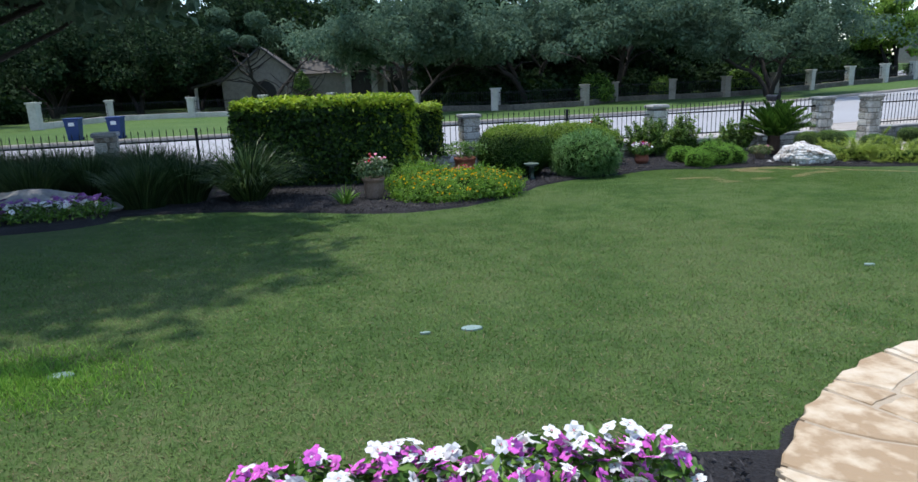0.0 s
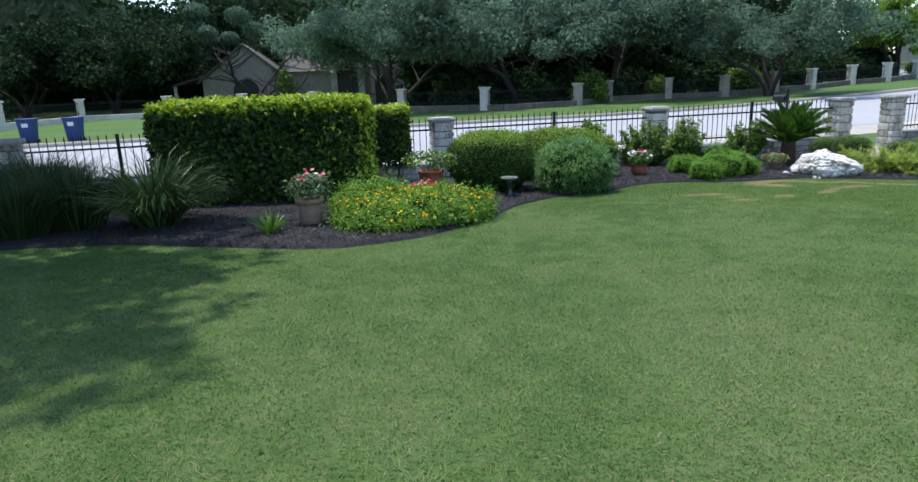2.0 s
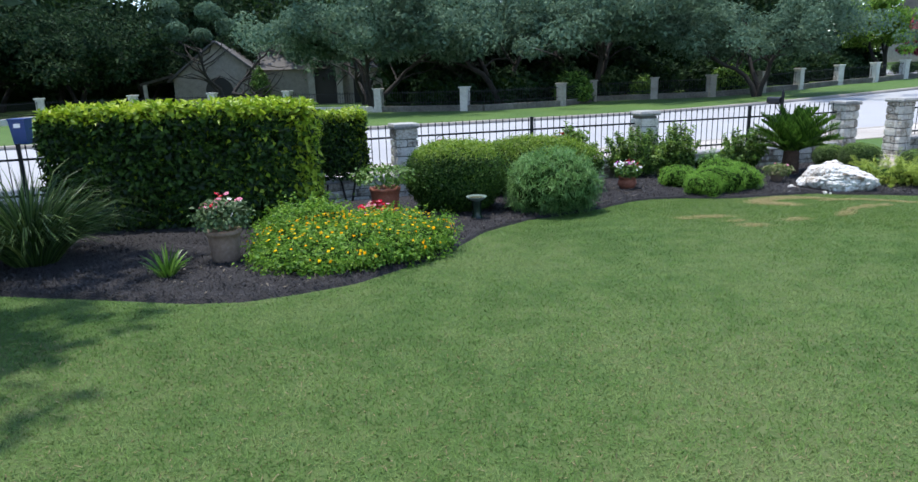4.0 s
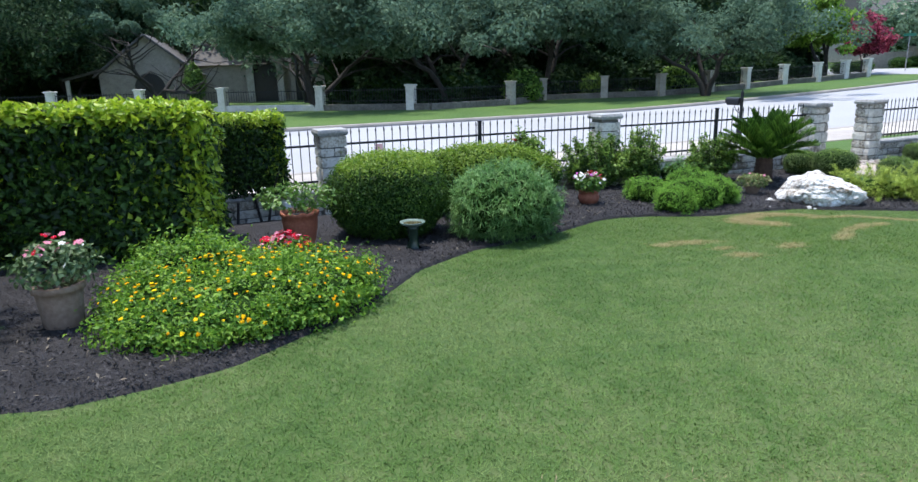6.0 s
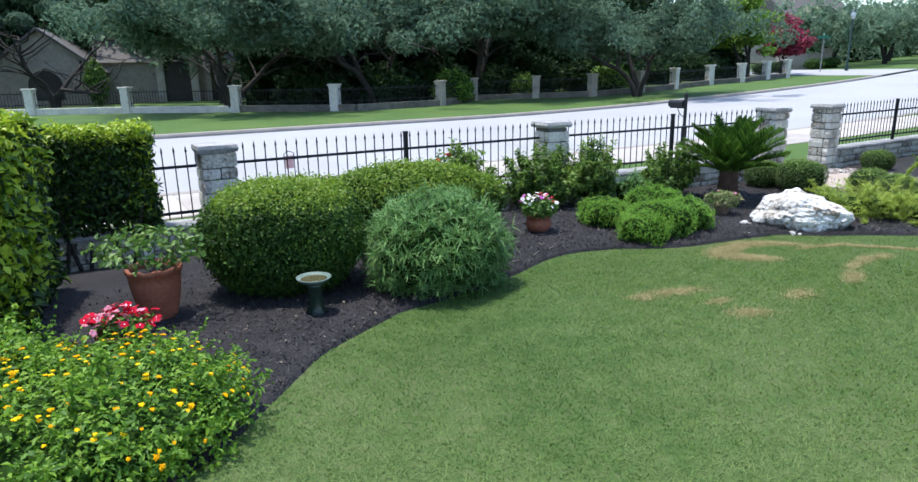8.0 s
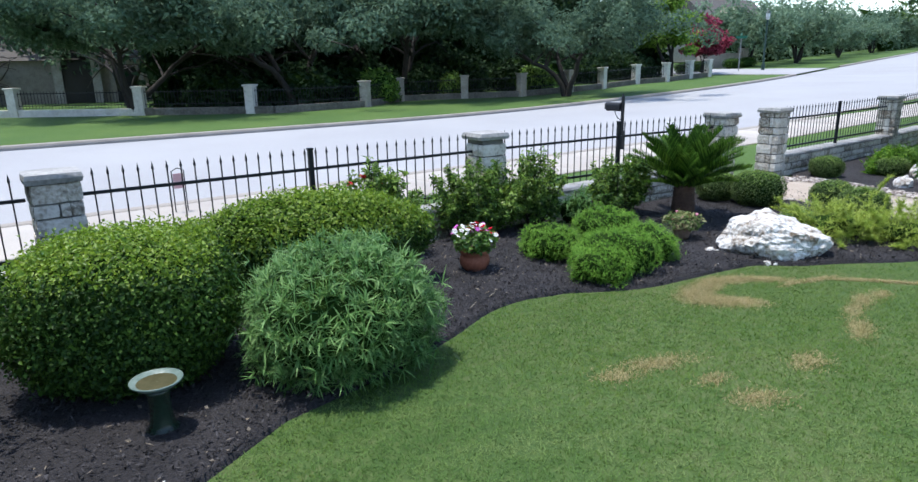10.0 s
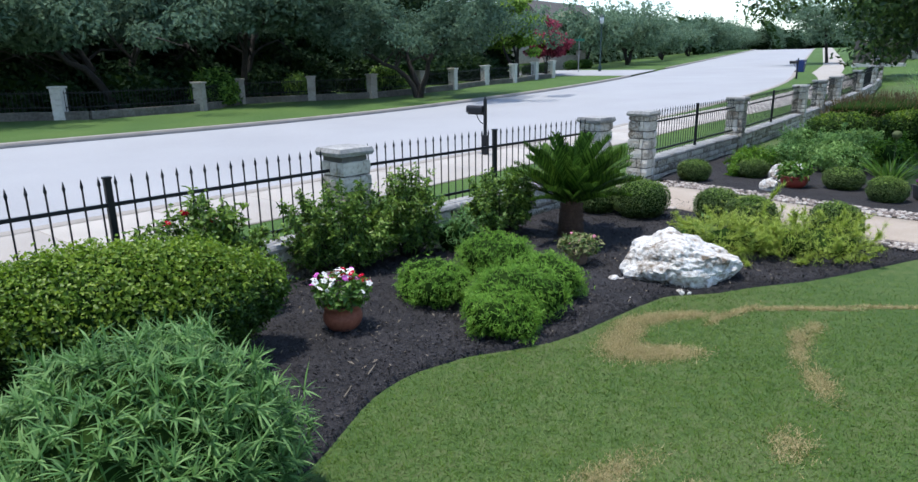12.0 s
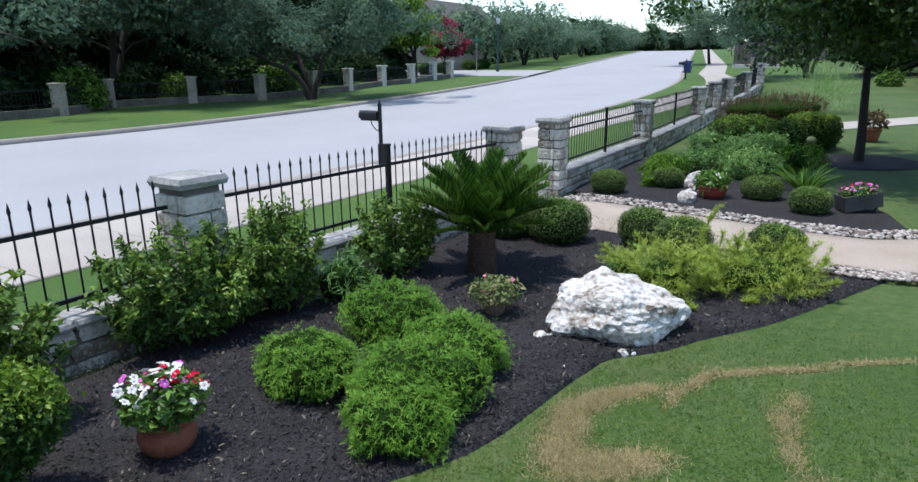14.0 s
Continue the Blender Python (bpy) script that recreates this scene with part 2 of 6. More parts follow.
def leaves(name, P, A, length, width, mat, rng, jitter=0.5, up=0.3, bend=0.2, vary=0.3, fresh=None, fresh_from=.45):
    """Many folded leaves: from places P along directions A."""
    n = len(P)
    c = unit(unit(A) + jitter * rng.normal(size=(n, 3)) + np.array([0, 0, up]))
    a = unit(np.cross(c, rng.normal(size=(n, 3))) + .35 * unit(A))
    s = unit(np.cross(a, c))
    c = np.cross(s, a)
    L = length * (1 + vary * rng.normal(size=(n, 1))).clip(.4, 1.8)
    W = width * (1 + vary * rng.normal(size=(n, 1))).clip(.4, 1.8)
    mid = P + a * L * .45
    V = np.stack([P, mid + s * W / 2 + c * W * .22, P + a * L - c * L * bend, mid - s * W / 2 + c * W * .22], 1).reshape(-1, 3)
    b = np.arange(n)[:, None] * 4
    F = np.concatenate([b + [0, 1, 2], b + [0, 2, 3]], 1).reshape(-1, 3)
    me = mesh_of(name, V, F, mat)
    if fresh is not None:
        # young leaves where a clipped plant shoots anew, sunlight put into their paler colour
        me.materials.append(M_BOXFRESHLIT if mat is M_BOXWOOD else M_SHRUBFRESH if mat in (M_SHRUB, M_BALL) else M_FRESHLIT)
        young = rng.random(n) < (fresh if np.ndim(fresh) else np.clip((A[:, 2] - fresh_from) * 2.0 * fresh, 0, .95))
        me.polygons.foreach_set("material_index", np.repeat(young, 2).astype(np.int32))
    return me


def blades(name, P, A, length, width, mat, rng, seg=4, droop=0.6, vary=0.25):
    """Arching strap leaves from places P along directions A, that bend down towards their tips."""
    n = len(P)
    a = unit(A)
    L = length * (1 + vary * rng.normal(size=(n, 1))).clip(.4, 1.7)
    s = unit(np.cross(a, np.array([0, 0, 1.0]) + .3 * rng.normal(size=(n, 3))))
    V, p, d = [], P.copy(), a.copy()
    for i in range(seg + 1):
        f = i / seg
        w = width * (1 - f ** 2.2) * (0.55 + f) * .5 + width * .04
        V += [p - s * w, p + s * w]
        p = p + d * L / seg
        d = unit(d + np.array([0, 0, -1.0]) * droop / seg * (0.5 + f))
    V = np.stack(V, 1)
    k = 2 * (seg + 1)
    b = (np.arange(n) * k)[:, None, None]
    q = np.array([[2 * i, 2 * i + 1, 2 * i + 3, 2 * i + 2] for i in range(seg)])[None]
    return mesh_of(name, V.reshape(-1, 3), (b + q).reshape(-1, 4), mat)


def lumps(P, amount, size, seed):
    """A soft uneven offset at places P."""
    o = seed * 7.3
    return amount * np.array([noise.noise(Vector((p[0] / size + o, p[1] / size, p[2] / size))) for p in P])


def body_points(n, half, rng, power=2.6, low=-1.0):
    """Places and normals on a rounded body (power 2: ellipsoid, more: boxier), z from low * half height up."""
    d = unit(rng.normal(size=(int(n * 6), 3)))
    r = (np.abs(d) ** power).sum(1) ** (-1 / power)
    P = d * r[:, None]
    M = unit(np.sign(P) * np.abs(P) ** (power - 1))
    w = r ** 2 / np.maximum((M * d).sum(1), .2) * np.linalg.norm(M / np.array(half), axis=1)
    w = np.where(P[:, 2] > low, w, 0)
    k = rng.choice(len(P), n, p=w / w.sum())
    return (P * np.array(half))[k], unit(M / np.array(half))[k]


def bush(name, label, x, y, half, n, leaf, mat, seed, power=2.6, turn=0, lump=0.06, lump_size=0.35, jitter=0.7, up=0.3, sunk=0.1,
         group="", category="shrub", long=None, rough_out=0.03, droop=.8, whorl=0, fresh=None, lobes=0, sprigs=0, core=None, under=0.0, fresh_from=.45):
    """A leafy shrub: a dark core for the shade inside, wrapped in single leaves. half: its half sizes."""
    rng = np.random.default_rng(seed)
    ob = thing(name, pose(x, y, zat(x, y) - .02, 0, 0, turn), label, category, group)
    hx, hy, hz = half
    P, N = body_points(n, half, rng, power, -.97)
    P = P + N * (lumps(P, lump, lump_size, seed) + rough_out * rng.normal(size=len(P)) - .02)[:, None]
    tuck = lambda Q: 1 - under * np.clip(-Q[:, 2:] / hz, 0, 1) ** 1.5
    P[:, :2] *= tuck(P)
    if lobes:
        off = rng.uniform(-.5, .5, (lobes, 3)) * np.array(half) * [1, 1, .75]
        k = rng.integers(0, lobes, len(P))
        P = P * rng.uniform(.5, .72, (lobes, 1))[k] + off[k]
    P[:, 2] = np.maximum((P[:, 2] + hz) * (1 - sunk * .2), .01)
    for i in range(sprigs):
        # a shoot that stands out of the outline
        q = P[rng.integers(0, len(P))]
        d = unit(unit(q - [0, 0, hz * .6]) + [0, 0, .5] + .4 * rng.normal(size=3))
        f = rng.random((22, 1)) * rng.uniform(.1, .22)
        P = np.concatenate([P, q + d * f])
        N = np.concatenate([N, unit(d + .9 * rng.normal(size=(22, 3)))])
    if whorl:
        A = np.repeat(N + .5 * rng.normal(size=N.shape) + [0, 0, up], whorl, 0)
        P, A = np.repeat(P, whorl, 0), unit(A)
        T = unit(np.cross(A, rng.normal(size=A.shape)))
        me = blades("foliage", P, T + A * rng.uniform(.1, 1.3, (len(A), 1)), leaf[0], leaf[1], mat, rng, 2, droop)
    elif long:
        me = blades("foliage", P, N + jitter * rng.normal(size=N.shape) + np.array([0, 0, up]), leaf[0], leaf[1], mat, rng, long, droop)
    else:
        me = leaves("foliage", P, N, leaf[0], leaf[1], mat, rng, jitter, up, fresh=fresh, fresh_from=fresh_from)
    part("foliage", me, ob)
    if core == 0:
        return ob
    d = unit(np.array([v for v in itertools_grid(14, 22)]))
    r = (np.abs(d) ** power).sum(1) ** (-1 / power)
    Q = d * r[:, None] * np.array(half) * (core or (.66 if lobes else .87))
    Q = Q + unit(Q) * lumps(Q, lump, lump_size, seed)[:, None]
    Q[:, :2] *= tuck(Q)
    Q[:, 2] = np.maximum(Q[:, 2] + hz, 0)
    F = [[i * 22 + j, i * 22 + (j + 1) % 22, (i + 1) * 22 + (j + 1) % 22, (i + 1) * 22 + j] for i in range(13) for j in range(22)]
    part("inner_growth", mesh_of("inner_growth", Q, F, M_SHADECORE, True), ob, "dark core standing for the shaded twigs inside the shrub")
    return ob


def itertools_grid(a, b):
    for i in range(a):
        t = math.pi * (i + .02) / (a - .96)
        for j in range(b):
            u = 2 * math.pi * j / b
            yield (math.sin(t) * math.cos(u), math.sin(t) * math.sin(u), math.cos(t))


# ---------------------------------------------------------------- ground, road, walks
def edge_y(x):
    """The curved front edge of the long planting bed."""
    return np.interp(x, [-9, -6.5, -5.6, -4.7, -3.7, -2.8, -1.6, -.9, -.5, -.12, .27, .53, .945, 1.35, 1.9, 2.6, 3.1, 3.45, 3.63, 3.85, 4.27, 4.64, 4.9, 5.2, 5.45, 5.9, 6.35, 6.6, 6.8, 7.14, 7.7, 8.04, 9.1, 9.8],
                     [8, 7.6, 7.6, 8.0, 8.4, 8.5, 8.3, 8.17, 8.2, 8.4, 8.68, 9.07, 9.66, 10.78, 11.5, 11.97, 12.44, 12.82, 12.95, 13.05, 13.1, 13.04, 13.01, 13.05, 13.12, 13.24, 13.33, 13.23, 13.16, 13.12, 12.98, 12.93, 12.85, 12.8])


def spread(fine0, fine1, step, far):
    a = list(np.arange(fine0, fine1 + step / 2, step))
    d, lo, hi = step, fine0, fine1
    while hi < far:
        d *= 1.35
        lo, hi = lo - d, hi + d
        a = [lo] + a + [hi]
    return np.array(a)


def ground_fn(s, off):
    x, y = street(s, off)
    z = gz(x, y)
    lane = (off > 17.7) & (off < 30.0)
    return x, y, z - np.where(lane, .3, 0)


def build_ground():
    us = spread(-14, 40, .5, 2500)
    vs = np.array(sorted(set(np.round(np.concatenate([spread(-6, 14, .4, 30), [17.6, 17.75, 29.95, 30.1], np.linspace(31, 60, 20), 60 * 1.3 ** np.arange(1, 15), -60 * 1.3 ** np.arange(0, 15)]), 3))))
    me = grid("ground", us, vs, ground_fn, M_LAWN)
    me.materials.append(M_VERGE)
    for p in me.polygons:
        p.material_index = int(-DY * p.center.x + DX * p.center.y > 13.0)
    tagged(new("ground", me), "mown green lawn and verges running to the horizon", "lawn", kind="structure")
    ss = np.concatenate([np.linspace(-120, -15, 12), np.arange(-14, 60, 1.0), np.linspace(61, 260, 60)])
    me = grid("road", ss, np.linspace(17.7, 30.0, 9), lambda s, o: (*street(s, o), gz(*street(s, o)) - .12), M_ROAD)
    tagged(new("road", me), "wide pale grey concrete residential street", "road", kind="structure")
    for nm, a, b in (("kerb_near", 17.5, 17.78), ("kerb_far", 29.9, 30.18)):
        prof = [(a, -.2), (a, .012), (a + .04, .025), (b - .05, .025), (b, -.02), (b, -.2)]
        P = np.array([(*street(s, o), zat(*street(s, 20)) + z) for s in ss for o, z in prof])
        k = len(prof)
        F = [[i * k + j, i * k + j + 1, (i + 1) * k + j + 1, (i + 1) * k + j] for i in range(len(ss) - 1) for j in range(k - 1)
             if not (nm == "kerb_far" and 56 < ss[i] < 68)]
        tagged(new(nm, mesh_of(nm, P, F, M_KERB)), "low concrete kerb along the street", "kerb", kind="structure")
    cen = lambda s: np.interp(s, [-60, 14, 27, 33, 40, 48, 60, 75, 200], [16.5, 16.5, 16.5, 15.9, 15.5, 14.8, 15.5, 14.8, 15.2])
    sw = np.arange(-20, 170, .5)
    me = grid("pavement", sw, np.linspace(-.95, .95, 5), lambda s, o: (*street(s, cen(s) + o), gz(*street(s, cen(s) + o)) + .012), M_WALK)
    walk_base = tagged(new("pavement", me), "pale concrete pavement winding beside the street", "pavement", kind="structure")
    for k in range(34):
        s0, s1 = -8 + 1.5 * k + .008, -8 + 1.5 * (k + 1) - .008
        P = []
        for dz, e in ((-.02, 0), (.018, 0), (.026, .012)):
            for s, o in ((s0 + e, -.94 + e), (s1 - e, -.94 + e), (s1 - e, .94 - e), (s0 + e, .94 - e)):
                x, y = street(s, cen(s) + o)
                P.append((float(x), float(y), zat(x, y) + dz))
        F = [[j * 4 + i, j * 4 + (i + 1) % 4, j * 4 + 4 + (i + 1) % 4, j * 4 + 4 + i] for j in range(2) for i in range(4)] + [[8, 9, 10, 11]]
        part("slab", mesh_of("slab", P, F, M_SLAB), walk_base)


build_ground()


def build_bed():
    xs = np.arange(-9, 9.81, .1)
    ts = np.concatenate([[0, .012], np.linspace(.03, 1, 60)])
    def fn(x, t):
        y0 = edge_y(x)
        y1 = np.interp(x, [-9, -6.4, .1, 4.4, 9, 10], [10.8, 11.8, 14.4, 15.6, 17.2, 17.5])
        y = y0 + (y1 - y0) * t
        z = gz(x, y) + np.where(t == 0, -.03, .03)
        return x, y, z
    me = grid("mulch_bed", xs, ts, fn, M_MULCH)
    tagged(new("mulch_bed", me), "long planting bed of dark shredded mulch with a curved edge", "flower bed", kind="structure")


build_bed()


# ---------------------------------------------------------------- stone pillars, low wall and iron fence
PILLARS = [(-6.4, 11.95), (.13, 14.4), (4.47, 16.0), (8.9, 17.34), (10.36, 17.86), (15.0, 19.72), (20.7, 22.1)]


def stone_block(name, seed):
    """A rough-faced block of unit size, sides slightly pillowed."""
    bm = bmesh.new()
    bmesh.ops.create_cube(bm, size=1)
    bmesh.ops.subdivide_edges(bm, edges=bm.edges[:], cuts=1, use_grid_fill=True)
    for v in bm.verts:
        c = v.co.copy()
        q = sum(abs(abs(t) - .5) < 1e-4 for t in c)
        pull = {1: .525, 2: .485, 3: .46}[q] / .5
        v.co = Vector([t * pull if abs(abs(t) - .5) < 1e-4 else t for t in c]) + .035 * noise.noise_vector(c * 2.3 + Vector((seed * 5.1, 0, 0)))
    return bm_mesh(name, bm, M_STONE)


STONES = [stone_block("stone", i) for i in range(6)]


def stone_pillar(x, y, turn, height=1.2, w=.365, seed=0):
    rng = random.Random(seed)
    z0 = zat(x, y) - .02
    ob = thing("stone_pillar", pose(x, y, z0, 0, 0, turn), "square limestone pillar with a projecting flat stone cap", "pillar", "fence pillars")
    bm = bmesh.new()
    box(bm, w - .05, w - .05, height - .08, pose(0, 0, (height - .08) / 2))
    part("mortar_core", bm_mesh("mortar_core", bm, M_MORTAR), ob)
    z, i = 0.0, 0
    while z < height - .09:
        h = min(rng.choice([.12, .15, .17, .2]), height - .07 - z)
        if h < .05:
            break
        for k in range(4):
            cut = rng.uniform(.45, .62) * w
            a = k * 90
            # two stones on each face, the longer one turning the corner
            first = pose(0, 0, 0, 0, 0, a)
            if (i + k) % 2:
                spans = ((-w / 2, cut - w / 2), (cut - w / 2, w / 2 - .09))
            else:
                spans = ((-w / 2, w / 2 - .09),)
            for lo, hi in spans:
                m = first @ pose((lo + hi) / 2, -w / 2 + .045, z + h / 2) @ Matrix.Diagonal(((hi - lo) - .011, .1 + rng.uniform(0, .022), h - .012, 1))
                part("stone", rng.choice(STONES), ob, m=m)
        z += h
        i += 1
    part("cap", rng.choice(STONES), ob, "flat weathered cap stone", pose(0, 0, height - .03) @ Matrix.Diagonal((w + .07, w + .07, .085, 1))).data = CAPS[seed % 2]
    return ob


CAPS = []
for i in range(2):
    c = stone_block("cap", 20 + i).copy()
    c.materials.clear()
    c.materials.append(M_CAP)
    CAPS.append(c)


def line_turn(a, b):
    return math.degrees(math.atan2(b[1] - a[1], b[0] - a[0]))


PILLARS.insert(0, (-12.9, 9.35))
for i, p in enumerate(PILLARS):
    a, b = PILLARS[max(0, i - 1)], PILLARS[min(len(PILLARS) - 1, i + 1)]
    stone_pillar(*p, line_turn(a, b), 1.39 if i == 0 else 1.23, seed=i - 1)

bm = bmesh.new()
r = bmesh.ops.create_cone(bm, cap_ends=True, segments=6, radius1=.0072, radius2=.0072, depth=.72, matrix=pose(0, 0, .36))
bmesh.ops.create_cone(bm, cap_ends=True, segments=6, radius1=.0075, radius2=.013, depth=.02, matrix=pose(0, 0, .725))
bmesh.ops.create_cone(bm, cap_ends=True, segments=6, radius1=.013, radius2=.001, depth=.06, matrix=pose(0, 0, .765))
PICKET = bm_mesh("picket", bm, M_IRON)
bm = bmesh.new()
box(bm, 1, .024, .03)
RAIL = bm_mesh("rail", bm, M_IRON)
bm = bmesh.new()
box(bm, .05, .05, .82, pose(0, 0, .41), .006)
box(bm, .06, .06, .02, pose(0, 0, .82), .006)
POST = bm_mesh("post", bm, M_IRON)


def fence_bay(a, b, post_at=.5, gap=.24):
    """A run of iron pickets between two pillars, on the low wall."""
    a, b = Vector(a), Vector(b)
    full = (b - a).length
    d = (b - a) / full
    a, b = a + d * gap, b - d * gap
    length = (b - a).length
    za, zb = zat(*a), zat(*b)
    wall_top = .40
    slope = math.atan2(zb - za, length)
    m = Matrix.Translation((a.x, a.y, za + wall_top)) @ Matrix.Rotation(math.atan2(d.y, d.x), 4, "Z") @ Matrix.Rotation(-slope, 4, "Y")
    ob = tagged(new("iron_fence"), "black iron picket fence panel with spear tips on a low wall", "fence", "fence panels")
    ob.matrix_basis = m
    for z in (.10, .60):
        part("rail", RAIL, ob, m=pose(length / 2, 0, z) @ Matrix.Diagonal((length + .06, 1, 1, 1)))
    n = int(length / .122)
    px = post_at * length
    for i in range(n + 1):
        x = (i + .5) * length / (n + 1)
        if abs(x - px) > .05:
            part("picket", PICKET, ob, m=pose(x, 0, .03))
    if post_at > 0:
        part("post", POST, ob, m=pose(px, 0, -.01))
    return ob


def low_wall(a, b, seed, gap=.175):
    """A low wall of rough limestone courses with flat coping stones."""
    rng = random.Random(seed)
    a, b = Vector(a), Vector(b)
    d = (b - a).normalized()
    a, b = a + d * gap, b - d * gap
    length = (b - a).length
    za, zb = zat(*a) - .03, zat(*b) - .03
    slope = math.atan2(zb - za, length)
    ob = tagged(new("low_wall"), "low limestone garden wall with pale flat coping", "wall", "low walls", "")
    ob.matrix_basis = Matrix.Translation((a.x, a.y, za)) @ Matrix.Rotation(math.atan2(d.y, d.x), 4, "Z") @ Matrix.Rotation(-slope, 4, "Y")
    bm = bmesh.new()
    box(bm, length, .2, .36, pose(length / 2, 0, .16))
    part("mortar_core", bm_mesh("mortar_core", bm, M_MORTAR), ob)
    for row, (z, h) in enumerate(((.0, .13), (.13, .12), (.25, .12))):
        x = -rng.uniform(0, .2)
        while x < length:
            w = rng.uniform(.3, .6)
            lo, hi = max(x, 0), min(x + w, length)
            if hi - lo > .05:
                part("stone", rng.choice(STONES), ob, m=pose((lo + hi) / 2, 0, z + h / 2) @ Matrix.Diagonal((hi - lo - .012, .25 + rng.uniform(0, .03), h - .011, 1)))
            x += w
    x = 0
    while x < length - .05:
        w = min(rng.uniform(.5, .8), length - x)
        part("coping", CAPS[rng.randrange(2)], ob, m=pose(x + w / 2, 0, .395) @ Matrix.Diagonal((w - .006, .32, .06, 1)))
        x += w


for i, (a, b) in enumerate(zip(PILLARS[:-1], PILLARS[1:])):
    if i == 4:
        continue                                   # the open gateway of the garden path
    low_wall(a, b, 39 + i)
    fence_bay(a, b, .2 if i == 1 else .5)


# ---------------------------------------------------------------- hedges and shrubs of the long bed
def box_hedge(name, label, corners, height, n, leaf, seed, foot=.0):
    """A clipped hedge: corners of its footprint, front left, front right, back right, back left."""
    rng = np.random.default_rng(seed)
    cx, cy = np.mean(corners, 0)
    ob = thing(name, pose(cx, cy, zat(cx, cy)), label, "hedge")
    c = np.array(corners, float) - [cx, cy]
    area = []
    for i in range(4):
        area.append(np.linalg.norm(c[(i + 1) % 4] - c[i]) * height)
    top = np.linalg.norm(c[1] - c[0]) * np.linalg.norm(c[2] - c[1])
    area[2] *= .35
    area[3] *= .35
    area = np.array(area + [top * 1.5])
    count = (n * area / area.sum()).astype(int)
    Ps, Ns = [], []
    for i in range(4):
        u, v = rng.random((count[i], 1)), rng.random((count[i], 1))
        e = c[(i + 1) % 4] - c[i]
        nn = np.array([e[1], -e[0]]) / np.linalg.norm(e)
        P = np.concatenate([c[i] + u * e, foot + v * (height - foot)], 1)
        Ps.append(P)
        Ns.append(np.tile([nn[0], nn[1], 0], (count[i], 1)))
    u, v = rng.random((count[4], 1)), rng.random((count[4], 1))
    xy = (c[0] * (1 - u) + c[1] * u) * (1 - v) + (c[3] * (1 - u) + c[2] * u) * v
    Ps.append(np.concatenate([xy, np.full((count[4], 1), height)], 1))
    Ns.append(np.tile([0, 0, 1.0], (count[4], 1)))
    P, N = np.concatenate(Ps), np.concatenate(Ns)
    rim = np.clip((P[:, 2] - height + .16) / .16, 0, 1)
    N = unit(N + np.stack([0 * rim, 0 * rim, .9 * rim], 1))
    P[:, :2] *= (1 - (.01 if foot else .03) * rim ** 2)[:, None]
    P = P + N * (lumps(P, .03 if foot else .06, .45, seed) + lumps(P, .035, .16, seed + 1) + .02 * rng.normal(size=len(P)) - .15 * rng.random(len(P)) ** 1.5)[:, None]
    P[:, 2] = np.where(P[:, 2] < .12, P[:, 2] + .06, P[:, 2])
    # lighter leaves on top and open end: new growth, plus sunlight put into colour
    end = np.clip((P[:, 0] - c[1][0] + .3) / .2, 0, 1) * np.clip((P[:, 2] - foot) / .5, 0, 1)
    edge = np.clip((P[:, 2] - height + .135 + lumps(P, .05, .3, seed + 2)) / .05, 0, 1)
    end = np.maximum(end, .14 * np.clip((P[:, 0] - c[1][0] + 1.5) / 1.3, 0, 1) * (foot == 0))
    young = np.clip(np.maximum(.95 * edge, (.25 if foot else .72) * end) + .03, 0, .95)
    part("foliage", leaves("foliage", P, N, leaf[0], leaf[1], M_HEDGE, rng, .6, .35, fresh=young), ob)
    for k in range(9 if foot else 0):
        f = (k + rng.random()) / 9
        b = np.array([*(c[0] * (1 - f) + c[1] * f) * .85, 0.0])
        t = b + [.12 * rng.normal(), .05 * rng.normal(), foot + .3]
        part("stem", tubes("stem", [([b, (b + t) / 2 + [.03 * rng.normal(), .02, 0], t], [.022, .018, .012])], M_BARK, 6), ob, "bare grey-brown stem")
    # dark box that stands for the shaded inside of the hedge
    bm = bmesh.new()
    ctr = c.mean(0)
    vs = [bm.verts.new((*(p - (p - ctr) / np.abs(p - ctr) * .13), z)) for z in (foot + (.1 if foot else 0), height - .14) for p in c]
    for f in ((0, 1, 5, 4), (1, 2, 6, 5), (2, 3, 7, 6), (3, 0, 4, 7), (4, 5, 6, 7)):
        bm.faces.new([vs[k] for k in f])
    part("inner_growth", bm_mesh("inner_growth", bm, M_SHADECORE), ob, "dark core standing for the shaded twigs inside the hedge")
    return ob


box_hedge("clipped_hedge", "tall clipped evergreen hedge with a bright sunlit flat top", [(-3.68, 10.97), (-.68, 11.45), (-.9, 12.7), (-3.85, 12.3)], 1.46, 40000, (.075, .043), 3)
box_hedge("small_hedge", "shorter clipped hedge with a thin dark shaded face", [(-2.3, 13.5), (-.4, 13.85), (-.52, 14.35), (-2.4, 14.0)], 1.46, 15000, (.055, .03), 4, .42)

